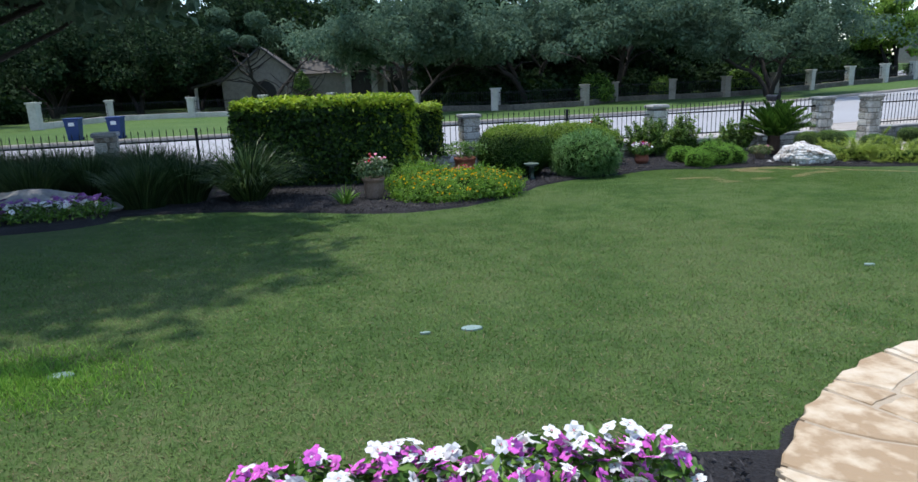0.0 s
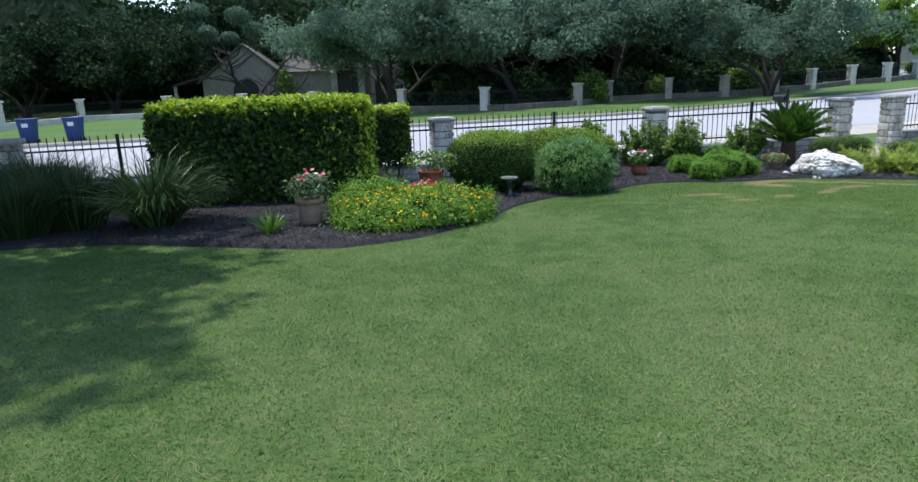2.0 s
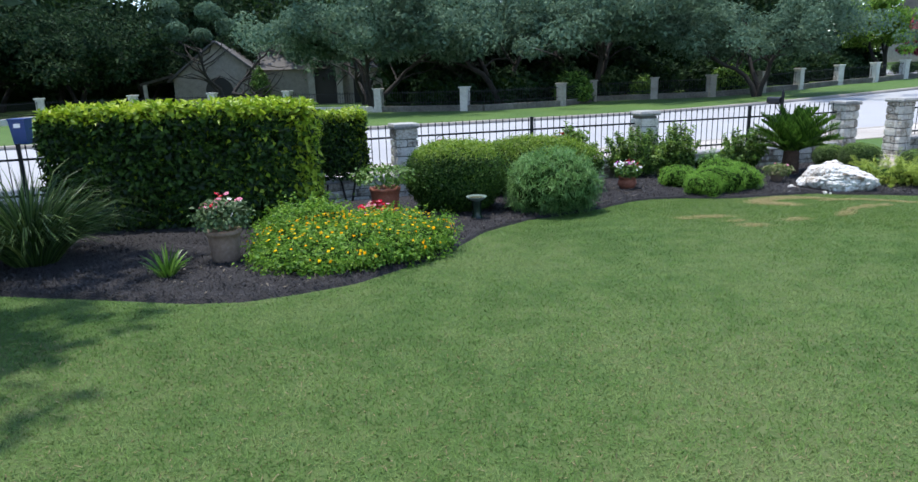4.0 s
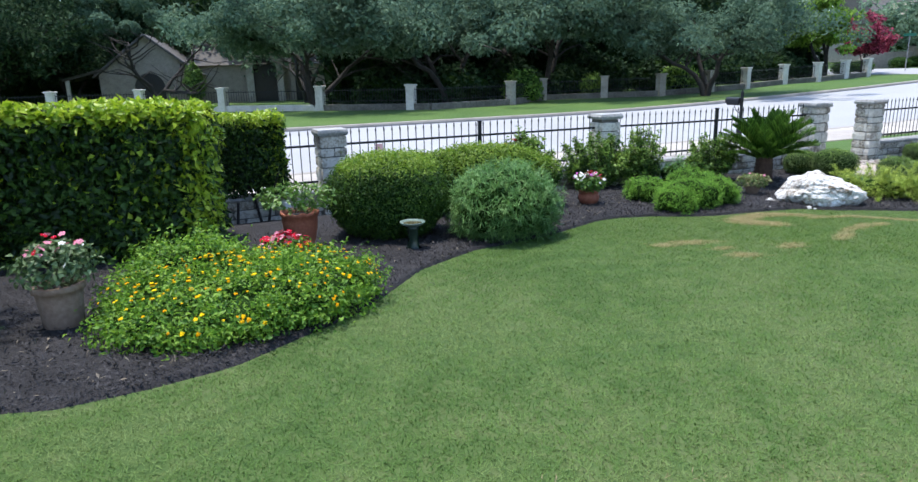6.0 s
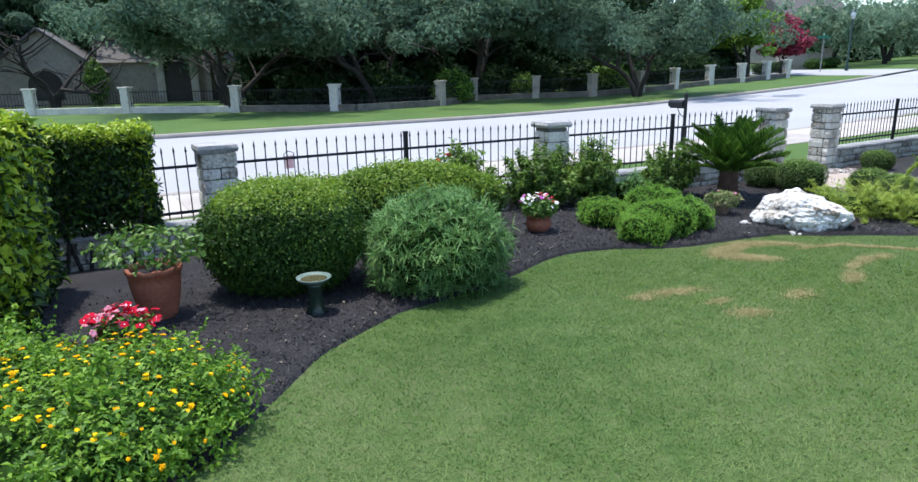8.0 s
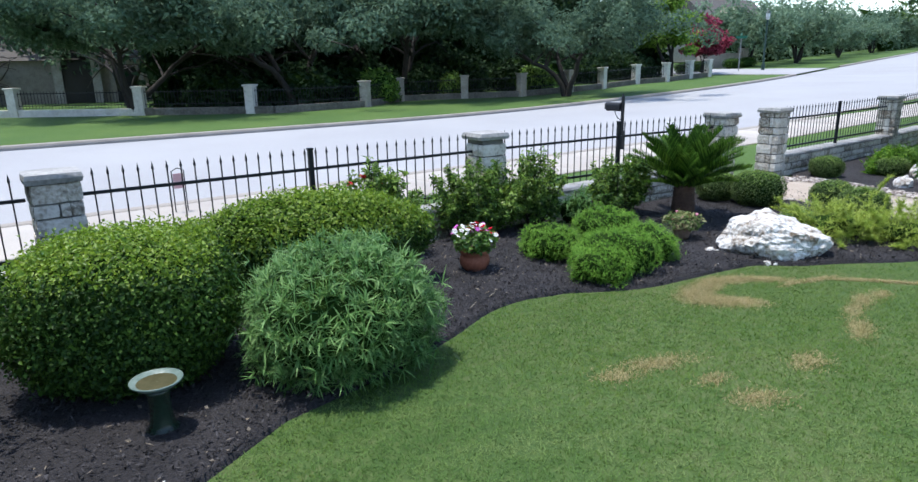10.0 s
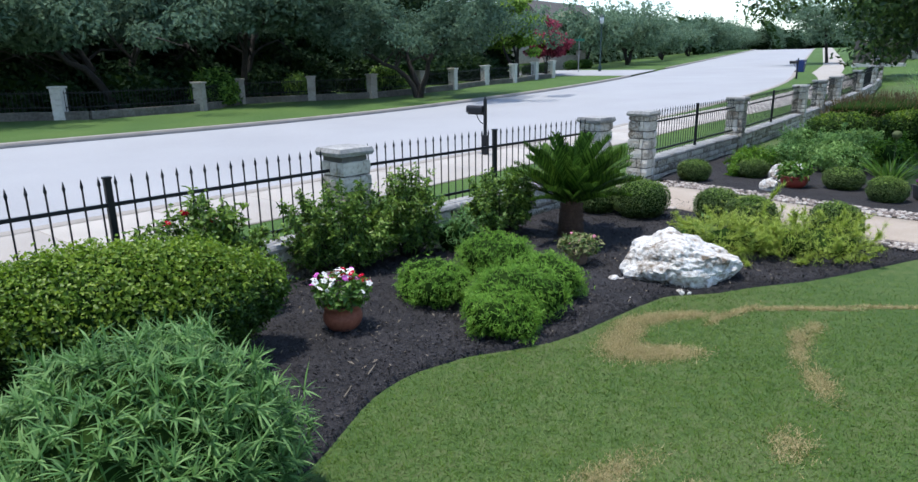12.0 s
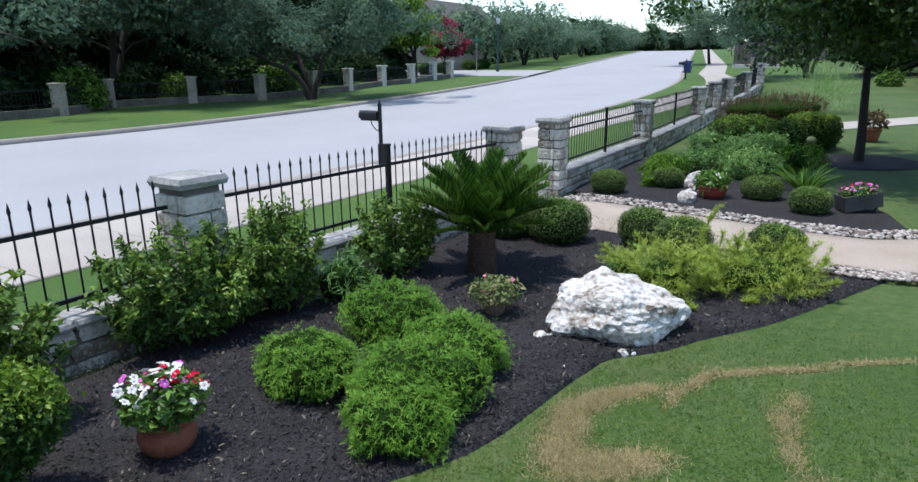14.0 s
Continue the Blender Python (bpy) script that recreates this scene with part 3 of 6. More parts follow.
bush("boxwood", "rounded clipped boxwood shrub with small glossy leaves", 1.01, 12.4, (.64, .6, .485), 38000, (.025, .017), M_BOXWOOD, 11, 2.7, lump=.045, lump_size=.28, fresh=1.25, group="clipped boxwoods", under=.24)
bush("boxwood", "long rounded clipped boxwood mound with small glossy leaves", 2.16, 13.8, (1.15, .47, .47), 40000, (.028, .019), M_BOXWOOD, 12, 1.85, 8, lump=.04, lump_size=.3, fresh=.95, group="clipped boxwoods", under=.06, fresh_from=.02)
bush("sage_shrub", "soft grey-green willowy shrub with long narrow leaves", 2.29, 12.21, (.56, .52, .385), 1900, (.085, .0095), M_GREYLEAF, 13, 2.4, 25, .08, .3, .6, .5, whorl=9, rough_out=.05, droop=1.0)
for x, y, hx, hy, hz, sd in ((4.6, 14.25, .29, .37, .18, 21), (5.44, 14.6, .36, .4, .205, 22), (4.72, 13.36, .29, .29, .165, 23), (5.42, 13.84, .33, .33, .19, 24), (5.0, 13.6, .4, .37, .205, 25)):
    bush("green_mound", "low billowing bright green mounding plant on mulch", x, y, (hx, hy, hz), 2500, (.031, .0048), M_MOUND, sd, 2.1, 0, .09, .14, .6, .8, group="green mounds", whorl=6, rough_out=.022, droop=.6)


def spray_shrub(label, x, y, half, seed, shoots=70, per=85, leaf=(.05, .024)):
    """An open shrub: shoots that rise from the base, each leafy towards its lighter tip."""
    rng = np.random.default_rng(seed)
    ob = thing("leafy_shrub", pose(x, y, zat(x, y)), label, "shrub", "fence shrubs")
    E, _ = body_points(shoots, half, rng, 2.2, -.55)
    E = E * rng.uniform(.72, 1.05, (shoots, 1)) + [0, 0, half[2]]
    E[:, 2] = np.maximum(E[:, 2], .1)
    B = np.concatenate([E[:, :2] * .12, np.zeros((shoots, 1))], 1)
    M = (B + E) / 2 + np.concatenate([E[:, :2] * .12, np.full((shoots, 1), .06)], 1)
    part("branchwork", tubes("branchwork", [([B[i], M[i], E[i]], [.007, .005, .002]) for i in range(shoots)], M_BARK, 5), ob, "thin grey-brown branchwork")["kind"] = "stuff"
    f = .3 + .72 * rng.random((shoots, per, 1)) ** .7
    P = (1 - f) ** 2 * B[:, None] + 2 * f * (1 - f) * M[:, None] + f * f * E[:, None]
    D = unit(E - M)[:, None] + .9 * rng.normal(size=P.shape)
    P = (P + .03 * rng.normal(size=P.shape) * (1.5 - f)).reshape(-1, 3)
    P[:, 2] = np.maximum(P[:, 2], .02)
    young = np.where((f.ravel() > .76) & (P[:, 2] > half[2] * .8), .6, .06)
    part("foliage", leaves("foliage", P, D.reshape(-1, 3), leaf[0], leaf[1], M_SHRUB, rng, .6, .55, fresh=young), ob)
    return ob


spray_shrub("loose dark green leafy shrub before the fence", 4.2, 15.46, (.62, .35, .46), 31, 120)
spray_shrub("tall narrow leafy shrub before the fence", 5.0, 15.66, (.36, .3, .51), 32, 70)
spray_shrub("loose dark green leafy shrub before the fence", 6.3, 15.9, (.45, .36, .415), 33, 75)
spray_shrub("loose shrub with reddish flower heads before the fence", 2.88, 14.8, (.5, .3, .52), 34, 125)
bush("silver_shrub", "small grey-green narrow-leaved plant before the wall", 5.55, 15.55, (.22, .2, .2), 260, (.07, .01), M_GREYLEAF, 35, 2.2, 0, .1, .2, whorl=6, rough_out=.05)
bush("silver_shrub", "small grey-green tuft among yellow-green shrubs", 7.75, 14.3, (.14, .13, .17), 200, (.06, .009), M_GREYLEAF, 36, 2.2, 0, .1, .2, whorl=6, rough_out=.05)
bush("lantana", "spreading lantana with small orange-yellow flower heads", .08, 9.74, (.96, .75, .15), 32000, (.034, .019), M_LANTANA, 41, 2.3, 35, .2, .2, .8, .6, category="flowering plant", rough_out=.06, sprigs=110)
bush("lantana", "leafy spreading lantana with few flowers beside the hedge", -.55, 10.5, (.5, .42, .19), 7000, (.036, .021), M_LANTANA, 42, 2.2, 0, .2, .2, .8, .6, category="flowering plant", rough_out=.06, sprigs=50)
bush("yellow_shrub", "low feathery yellow-green shrub on dark mulch", 8.0, 14.05, (.52, .46, .17), 1200, (.055, .0044), M_YELLOWSH, 51, 2.2, 0, .16, .2, .5, 2.2, group="yellow shrubs", rough_out=.08, whorl=9, droop=.15, sprigs=60, core=.6)
bush("yellow_shrub", "low feathery yellow-green shrub on dark mulch", 8.62, 13.5, (.57, .46, .17), 1200, (.055, .0044), M_YELLOWSH, 52, 2.2, 0, .16, .2, .5, 2.2, group="yellow shrubs", rough_out=.08, whorl=9, droop=.15, sprigs=60, core=.6)
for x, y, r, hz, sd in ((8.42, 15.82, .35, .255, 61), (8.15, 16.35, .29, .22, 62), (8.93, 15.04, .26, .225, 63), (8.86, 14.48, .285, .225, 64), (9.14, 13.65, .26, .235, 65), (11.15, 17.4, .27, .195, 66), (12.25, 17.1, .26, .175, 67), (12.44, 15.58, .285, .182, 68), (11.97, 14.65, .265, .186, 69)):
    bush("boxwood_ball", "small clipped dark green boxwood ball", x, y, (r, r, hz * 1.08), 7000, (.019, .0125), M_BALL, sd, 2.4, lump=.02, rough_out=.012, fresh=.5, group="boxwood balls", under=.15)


# ---------------------------------------------------------------- white rock
def boulder(name, label, x, y, half, mat, seed, turn=0, rough=1.0, cuts=5, peak=0.0):
    bm = bmesh.new()
    bmesh.ops.create_icosphere(bm, subdivisions=cuts, radius=1)
    rr = random.Random(int(seed * 10))
    planes = [(Vector((rr.gauss(0, 1), rr.gauss(0, 1), rr.gauss(.15, .8))).normalized(), rr.uniform(.72, 1.0)) for _ in range(16)]
    for v in bm.verts:
        c = v.co.copy()
        k = min([1.12] + [d / c.dot(q) for q, d in planes if c.dot(q) > .2])
        k += rough * (.20 * noise.fractal(c * 2.1 + Vector((seed, 0, 0)), 1, 2, 4) + .12 * abs(noise.noise(c * 6 + Vector((0, seed, 0)))) - .08 * abs(noise.noise(c * 13)))
        p = Vector((c.x * half[0], c.y * half[1], max(c.z, -.55) * half[2])) * k
        p.z *= 1 - peak * c.x
        v.co = p
    ob = new(name, bm_mesh(name, bm, mat))
    ob.matrix_basis = pose(x, y, zat(x, y) + half[2] * .42, 0, 0, turn)
    return tagged(ob, label, "rock")


boulder("white_boulder", "large craggy white limestone boulder on dark mulch", 6.84, 13.7, (.49, .40, .31), M_ROCK, 3, -38, .6, peak=.36)


# ---------------------------------------------------------------- trees
def oak(name, label, x, y, height, spread_r, seed, n=9000, leaf=(.22, .12), mat=None, trunk=.22, clear=.3, category="tree", stems=3, first=3, tilt=.26):
    """A branching tree: forked trunk and limbs, and a crown of leaf clumps with gaps."""
    rng = np.random.default_rng(seed)
    ob = thing(name, pose(x, y, zat(x, y) - .05), label, category)
    runs, tips = [], []
    for i in range(stems):
        a = 2 * math.pi * (i + rng.random() * .6) / stems
        base = np.array([.12 * math.cos(a), .12 * math.sin(a), 0])
        pts, p, d = [base], base, unit(np.array([tilt * math.cos(a), tilt * math.sin(a), 1.0]))
        m = 6
        for k in range(m):
            p = p + d * height * .5 / m
            d = unit(d + (.22 if stems > 1 else .06) * rng.normal(size=3) + [tilt * .36 * math.cos(a), tilt * .36 * math.sin(a), .02])
            pts.append(p)
        runs.append((pts, list(np.linspace(trunk * .8, trunk * .3, m + 1))))
        for k in range(first, m + 1):
            for j in range(2 if stems > 1 else 4):
                b = a + rng.normal() * 1.2
                q, e = pts[k], unit(np.array([math.cos(b), math.sin(b), .35 + .3 * rng.random()]))
                lp = [q]
                for h in range(4):
                    q = q + e * spread_r * (.17 + .1 * rng.random())
                    e = unit(e + .3 * rng.normal(size=3))
                    lp.append(q)
                    tips.append(q)
                runs.append((lp, list(np.linspace(trunk * .28, trunk * .06, 5))))
    for k, run in enumerate(runs):
        part("trunk" if len(run[0]) > 5 else "limb", tubes("limb", [run], M_BARK, 7), ob)
    tips = np.array(tips)
    extra = tips[rng.integers(0, len(tips), 90)] + rng.normal(size=(90, 3)) * [spread_r * .22, spread_r * .22, height * .09]
    cl = np.concatenate([tips, extra])
    cl = cl[cl[:, 2] > clear * height]
    i = rng.integers(0, len(cl), n)
    size = (rng.random(len(cl)) * .5 + .5)[i][:, None]
    o = rng.normal(size=(n, 3))
    o = o / np.maximum(1, np.linalg.norm(o, axis=1, keepdims=True) / 1.5)
    P = cl[i] + o * size * np.array([.55, .55, .36]) * spread_r * .26
    part("crown", leaves("crown", P, o, leaf[0], leaf[1], mat or M_OAK, rng, .55, .4), ob)
    return ob


SHADE = oak("shade_tree", "broad shade tree beside the flower bed", -9.4, 6.5, 10.5, 4.9, 111, 21000, (.27, .17), trunk=.24, clear=.36)


# unseen copies of the tree, added to deepen the shade on lawn and bed
for x, y, t in ((-15.2, 11.5, 140), (-9.4, 11.6, 170), (-8.5, 9.3, 60)):
    copy_thing(SHADE, pose(x, y, zat(x, y) - .05, 0, 0, t) @ Matrix.Scale(1.15 if y < 10 else 1, 4))["group"] = "shade trees"

OAK_A = oak("live_oak", "dark spreading live oak on the far verge", *street(33.4, 33.9), 8.5, 4.6, 101, 26000, (.21, .115), clear=.33)
OAK_B = oak("live_oak", "dark spreading live oak beyond the street", *street(12, 42.2), 9.5, 5.0, 102, 23000, (.23, .125), clear=.36)
OAK_F = oak("hill_oak", "spreading oak on the hill, leaves paled for haze", *street(72.5, 39.5), 8.6, 4.6, 107, 5600, (.38, .22), M_HAZEOAK, clear=.24)
OAK_D = oak("dark_oak", "dense oak across the street, leaves darkened for shade", *street(-15, 45), 9.5, 5.0, 106, 12000, (.32, .18), M_SHADEOAK, clear=.25)
NEAR_OAKS = [(-20, 52, 1.0), (20, 41.5, 1.25), (27, 41.8, 1.2), (-26, 43, 1.0), (21, 50, 1.2), (30, 50, 1.2), (40, 52, 1.2), (-14, 70, 1.3), (0, 74, 1.3), (12, 62, 1.2), (-30, 58, 1.2)]
HILL_OAKS = [(s := 72 + 8 * k + .19 * k * k, float(np.interp(s, [72, 180, 198, 214, 232], [38, 36, 33, 30, 25])) + 1.2 * (-1) ** k, .95 if k < 3 else .8) for k in range(1, 16)]
CREST_OAKS = [(215 + 4 * k, 27 - 5 * k, .9) for k in range(4)] + [(190 + 17 * k, 40 - 4 * k, 1.0) for k in range(3)]
for k, (s, off, h) in enumerate(NEAR_OAKS + HILL_OAKS + CREST_OAKS):
    src = OAK_D if s < -10 else OAK_F if s > 60 or off > 49 else OAK_A if k % 2 else OAK_B
    x, y = street(s, off)
    c = copy_thing(src, pose(x, y, zat(x, y) - .05, 0, 0, 67 * k) @ Matrix.Scale(h * (1 + .2 * math.sin(2.3 * k) * (s > 60)), 4))
    c["group"] = "street oaks"
OAK_N = oak("street_tree", "green street tree by the pavement, leaves paled for haze", 66, 50.5, 9.6, 4.8, 104, 6500, (.26, .15), M_HAZEOAK, .2, .22, stems=1, first=3)
for k, (s, off, h) in enumerate(((112, 12, .42), (140, 11.5, .5), (175, 12, .6))):
    x, y = street(s, off)
    copy_thing(OAK_N, pose(x, y, zat(x, y) - .05, 0, 0, 71 * k) @ Matrix.Scale(h, 4))["group"] = "street trees"
for x, y, t in ((-27, 51.5, 30), (-25, 58, 130), (-33, 50, 250), (-21, 68, 80), (-36, 64, 10), (-28, 74, 160)):
    copy_thing(OAK_D, pose(x, y, zat(x, y) - .05, 0, 0, t) @ Matrix.Scale(1.5 if y > 60 else 1, 4))
OAK_C = oak("live_oak", "open-crowned oak with bare forking limbs before the house", -17.4, 54.4, 9.6, 4.0, 105, 13000, (.2, .11), clear=.58, stems=4, tilt=.2)
for x, y, h, t in ((-6.8, 55, 1.0, 80),):
    copy_thing(OAK_C, pose(x, y, zat(x, y) - .05, 0, 0, t) @ Matrix.Scale(h, 4))
# the oak at 17.8, 12.4 stands out of view, added to shade the lawn
for x, y, h, t in ((40, 20, .8, 20), (50, 25, .9, 80), (46, 31, .8, 140), (60, 24, 1.0, 200), (33, 8, .9, 300), (17.8, 12.4, .8, 230), (84, 43, 1.0, 50), (88, 37, 1.1, 110), (90, 47, 1.0, 260)):
    c = copy_thing(OAK_B, pose(x, y, zat(x, y) - .05, 0, 0, t) @ Matrix.Scale(h, 4))
    tagged(c, "leafy oak on the neighbouring lawn", group="lawn oaks")
oak("garden_tree", "slim young tree in a mulch ring on the lawn", 17.5, 16.25, 6.8, 3.6, 125, 25000, (.11, .06), M_TREELEAF, .125, .31, stems=1, first=4, tilt=.03)
oak("bright_tree", "light green leafy tree behind the far wall", 33.8, 57.0, 11.0, 2.9, 122, 12000, (.26, .16), M_BRIGHT, .2, .18)
oak("crape_myrtle", "crape myrtle in deep pink-red bloom", 38.0, 58.6, 6.3, 1.7, 123, 15000, (.2, .13), M_RED, .07, .3, stems=5, tilt=.1)


# ---------------------------------------------------------------- woods behind the far wall
def woodland(name, label, s0, s1, off, depth, low, high, n, seed, leaf=(.5, .3), mat=None):
    rng = np.random.default_rng(seed)
    ob = tagged(new(name), label, "woods", kind="stuff")
    ss = np.arange(s0, s1 + .1, 1.5)
    hs = np.linspace(0, 1, 9)
    top = lambda s: low + (high - low) * (.5 + .5 * np.sin(s * .37 + seed) * np.cos(s * .13))
    def fn(s, h):
        o = off + depth * h ** 2 * .6 + 1.2 * np.sin(s * .9 + 3 * h)
        x, y = street(s, o)
        return x, y, gz(x, y) + h * top(s)
    # dark sheet behind the leaves in place of the wood's shaded depth
    part("inner_growth", grid("inner_growth", ss, hs, fn, M_SHADECORE), ob)
    s, h = rng.uniform(s0, s1, n), rng.random(n) ** .8
    x, y, z = fn(s, h)
    P = np.stack([x, y, z], 1) + rng.normal(size=(n, 3)) * .55
    P[:, 2] += .35 * np.sin(s * 2.1) * np.cos(h * 9)
    N = np.tile([DY, -DX, .5], (n, 1))
    me = leaves("foliage", P, N, leaf[0], leaf[1], mat or M_OAK, rng, .9, .3)
    part("foliage", me, ob)["kind"] = "stuff"


woodland("woodland", "dense woods behind the far wall, leaves darkened for shade", 14, 56, 47, 6, 7, 10, 22000, 5, (.5, .3), M_SHADEOAK)
woodland("woodland", "dense woods behind the house, leaves darkened for shade", -60, 22, 74, 8, 9, 13, 18000, 6, (.6, .36), M_SHADEOAK)
woodland("woodland", "dense woods on the hill, leaves paled for haze", 78, 175, 43, 6, 3.2, 5.2, 16000, 7, (.5, .3), M_HAZEOAK)
woodland("woodland", "dense woods closing the side street, leaves paled for haze", 44, 78, 68, 6, 6, 8.5, 9000, 11, (.5, .3), M_HAZEOAK)
woodland("woodland", "trees closing the far end of the lawn", 45, 120, -14, -6, 5, 8, 12000, 8)

woodland("woodland", "dense dark woods towards the crest of the hill", 125, 200, 36, 6, 5, 7, 9000, 9)
woodland("woodland", "dense dark woods beyond the crest of the hill", 195, 262, 27, 6, 6, 8, 7000, 10)

UNDER = bush("far_shrub", "evergreen shrub behind the far wall, leaves darkened for shade", *street(21, 42), (2.2, 1.3, 1.1), 1500, (.34, .2), M_SHADEOAK, 131, 2.2, 0, .5, 1.2, group="far shrubs", rough_out=.15)
for k, (s, off, h) in enumerate(((25, 43, 1.1), (29, 42, .9), (33, 43.5, 1.1), (37, 42, 1.0), (41, 43, 1.1), (45, 42, .9), (49, 41, .9), (17, 43, 1.0), (-14, 52, 1.1), (-22, 50, 1.2), (51, 43.5, 1.2), (54, 46, 1.3), (48, 44.5, 1.2), (57, 52, 1.4), (212, 28, 2.4), (219, 24, 2.4), (226, 19, 2.4), (224, 14, 2.4), (206, 31, 2.4), (54, 42.6, 1.3))):
    x, y = street(s, off)
    copy_thing(UNDER, pose(x, y, zat(x, y) - .1, 0, 0, 50 * k) @ Matrix.Scale(h, 4))
for s, off, hx, hz, sd in ((24.5, 40.2, 1.1, .9, 141), (36.5, 39.5, 1.2, .8, 142), (30, 41, .8, .7, 143)):
    x, y = street(s, off)
    bush("bright_shrub", "bright green shrub behind the far wall", x, y, (hx, .8, hz), 2500, (.18, .1), M_OAK2, sd, 2.2, 0, .3, .7, group="bright shrubs", rough_out=.12)


for x, y, hx, hz, lb, mt, sd in ((41, 24.5, .5, .34, "bright green garden shrub on the far lawn", M_OAK2, 145), (43, 22.6, 1.1, .6, "dark rusty garden shrub on the far lawn", M_RUST, 146), (47, 22.0, 1.6, .9, "broad green garden shrub on the far lawn", M_TREELEAF, 147), (52, 28.5, 3.0, 1.6, "broad green garden shrub on the far lawn", M_TREELEAF, 148), (78, 40, 5.5, 2.0, "wide dark green hedge closing the far lawn", M_TREELEAF, 149), (80, 47, 4.5, 2.0, "wide dark green hedge closing the far lawn", M_TREELEAF, 150)):
    bush("lawn_shrub", lb, x, y, (hx, hx * .8, hz), 2500, (.14, .08), mt, sd, 2.2, 0, .3, .7, group="lawn shrubs", rough_out=.12)


# ---------------------------------------------------------------- far wall with pillars and railings
def plain_box(name, sx, sy, sz, mat, bevel=.02):
    bm = bmesh.new()
    box(bm, sx, sy, sz, pose(0, 0, sz / 2), bevel)
    return bm_mesh(name, bm, mat)


def coursed(name, sx, sy, sz, rows, cols, mat, seed):
    """Rough stone blocks laid in courses."""
    rng = random.Random(seed)
    bm = bmesh.new()
    box(bm, sx - .05, sy - .05, sz, pose(0, 0, sz / 2))
    for r in range(rows):
        cut = [0] + sorted((c + rng.uniform(-.25, .25)) / cols for c in range(1, cols)) + [1]
        for a, b in zip(cut, cut[1:]):
            k = rng.uniform(-.02, .02)
            box(bm, (b - a) * sx - .022, sy + k, sz / rows - .02, pose((a + b) / 2 * sx - sx / 2, 0, (r + .5) * sz / rows, 0, 0, rng.uniform(-1.5, 1.5)), .012)
    return bm_mesh(name, bm, mat)


FAR_SHAFT = coursed("shaft", .46, .46, 1.34, 6, 1, M_FARSTONE, 1)
FAR_CAP = plain_box("cap", .56, .56, .09, M_FARSTONE)
FAR_SHAFT_SHADED = coursed("shaft", .46, .46, 1.34, 6, 1, M_FARTAN, 2)
FAR_CAP_SHADED = plain_box("cap", .56, .56, .09, M_FARTAN)
FAR_L = [(-24.4, 35.6), (-24.6, 43.2), (-20.0, 45.3), (-15.0, 45.4), (-10.1, 45.0), (-4.2, 43.3), (.95, 41.9), (2.0, 41.4)]
FAR_R = [(2.0, 41.4), (6.75, 44.0), (9.4, 47.8), (13.2, 47.1), (16.4, 45.9), (20.0, 47.0), (23.0, 48.3), (27.0, 50.9), (29.8, 51.5), (33.2, 53.6), (35.6, 54.6)]


def far_pillar(x, y, turn, h=1.0, tan=False):
    ob = thing("far_pillar", pose(x, y, zat(x, y) - .05, 0, 0, turn) @ Matrix.Scale(h, 4), "limestone pillar of the wall across the street, dimmed to tan for shade" if tan else "pale limestone pillar of the wall across the street", "pillar", "far pillars")
    part("shaft", FAR_SHAFT_SHADED if tan else FAR_SHAFT, ob)
    part("cap", FAR_CAP_SHADED if tan else FAR_CAP, ob, m=pose(0, 0, 1.34))
    return ob


def far_run(a, b, stone=None):
    a, b = Vector(a), Vector(b)
    d = (b - a)
    length = d.length
    d.normalize()
    za, zb = zat(*a), zat(*b)
    m = Matrix.Translation((a.x, a.y, za - .1)) @ Matrix.Rotation(math.atan2(d.y, d.x), 4, "Z") @ Matrix.Rotation(-math.atan2(zb - za, length), 4, "Y")
    ob = tagged(new("far_wall"), "low pale limestone wall with dark iron railing above", "wall", "far walls")
    ob.matrix_basis = m
    part("wall_base", coursed("wall_base", length, .3, .44, 3, max(2, int(length / .55)), stone or M_FARSTONE, int(length * 100)), ob, m=pose(length / 2, 0, 0))
    for z in (.62, 1.2):
        part("rail", RAIL, ob, m=pose(length / 2, 0, z) @ Matrix.Diagonal((length, 1.2, 1.2, 1)))
    bm = bmesh.new()
    for i in range(int(length / .16)):
        box(bm, .018, .018, .85, pose(.08 + i * .16, 0, .88))
    part("pickets", bm_mesh("pickets", bm, M_IRON), ob)["kind"] = "stuff"


for L in (FAR_L, FAR_R):
    for i, p in enumerate(L):
        q = L[min(i + 1, len(L) - 1)] if i < len(L) - 1 else L[i - 1]
        if p != (2.0, 41.4):
            # pillars and runs below the trees get the stone with shade in its colour
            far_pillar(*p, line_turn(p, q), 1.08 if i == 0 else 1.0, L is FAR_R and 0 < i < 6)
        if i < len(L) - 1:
            far_run(p, q, M_SHADEWALL if L is FAR_R or i > 4 else None)


# ---------------------------------------------------------------- houses across the street
def gable_prism(name, w, d, h, mat):
    bm = bmesh.new()
    v = [bm.verts.new(p) for p in ((-w / 2, -d / 2, 0), (w / 2, -d / 2, 0), (0, -d / 2, h), (-w / 2, d / 2, 0), (w / 2, d / 2, 0), (0, d / 2, h))]
    for f in ((0, 1, 2), (3, 5, 4), (0, 2, 5, 3), (1, 4, 5, 2), (0, 3, 4, 1)):
        bm.faces.new([v[k] for k in f])
    return bm_mesh(name, bm, mat)


def roof_slab(name, run, d, t, mat):
    bm = bmesh.new()
    box(bm, run, d, t, pose(run / 2, 0, 0), .03)
    return bm_mesh(name, bm, mat)


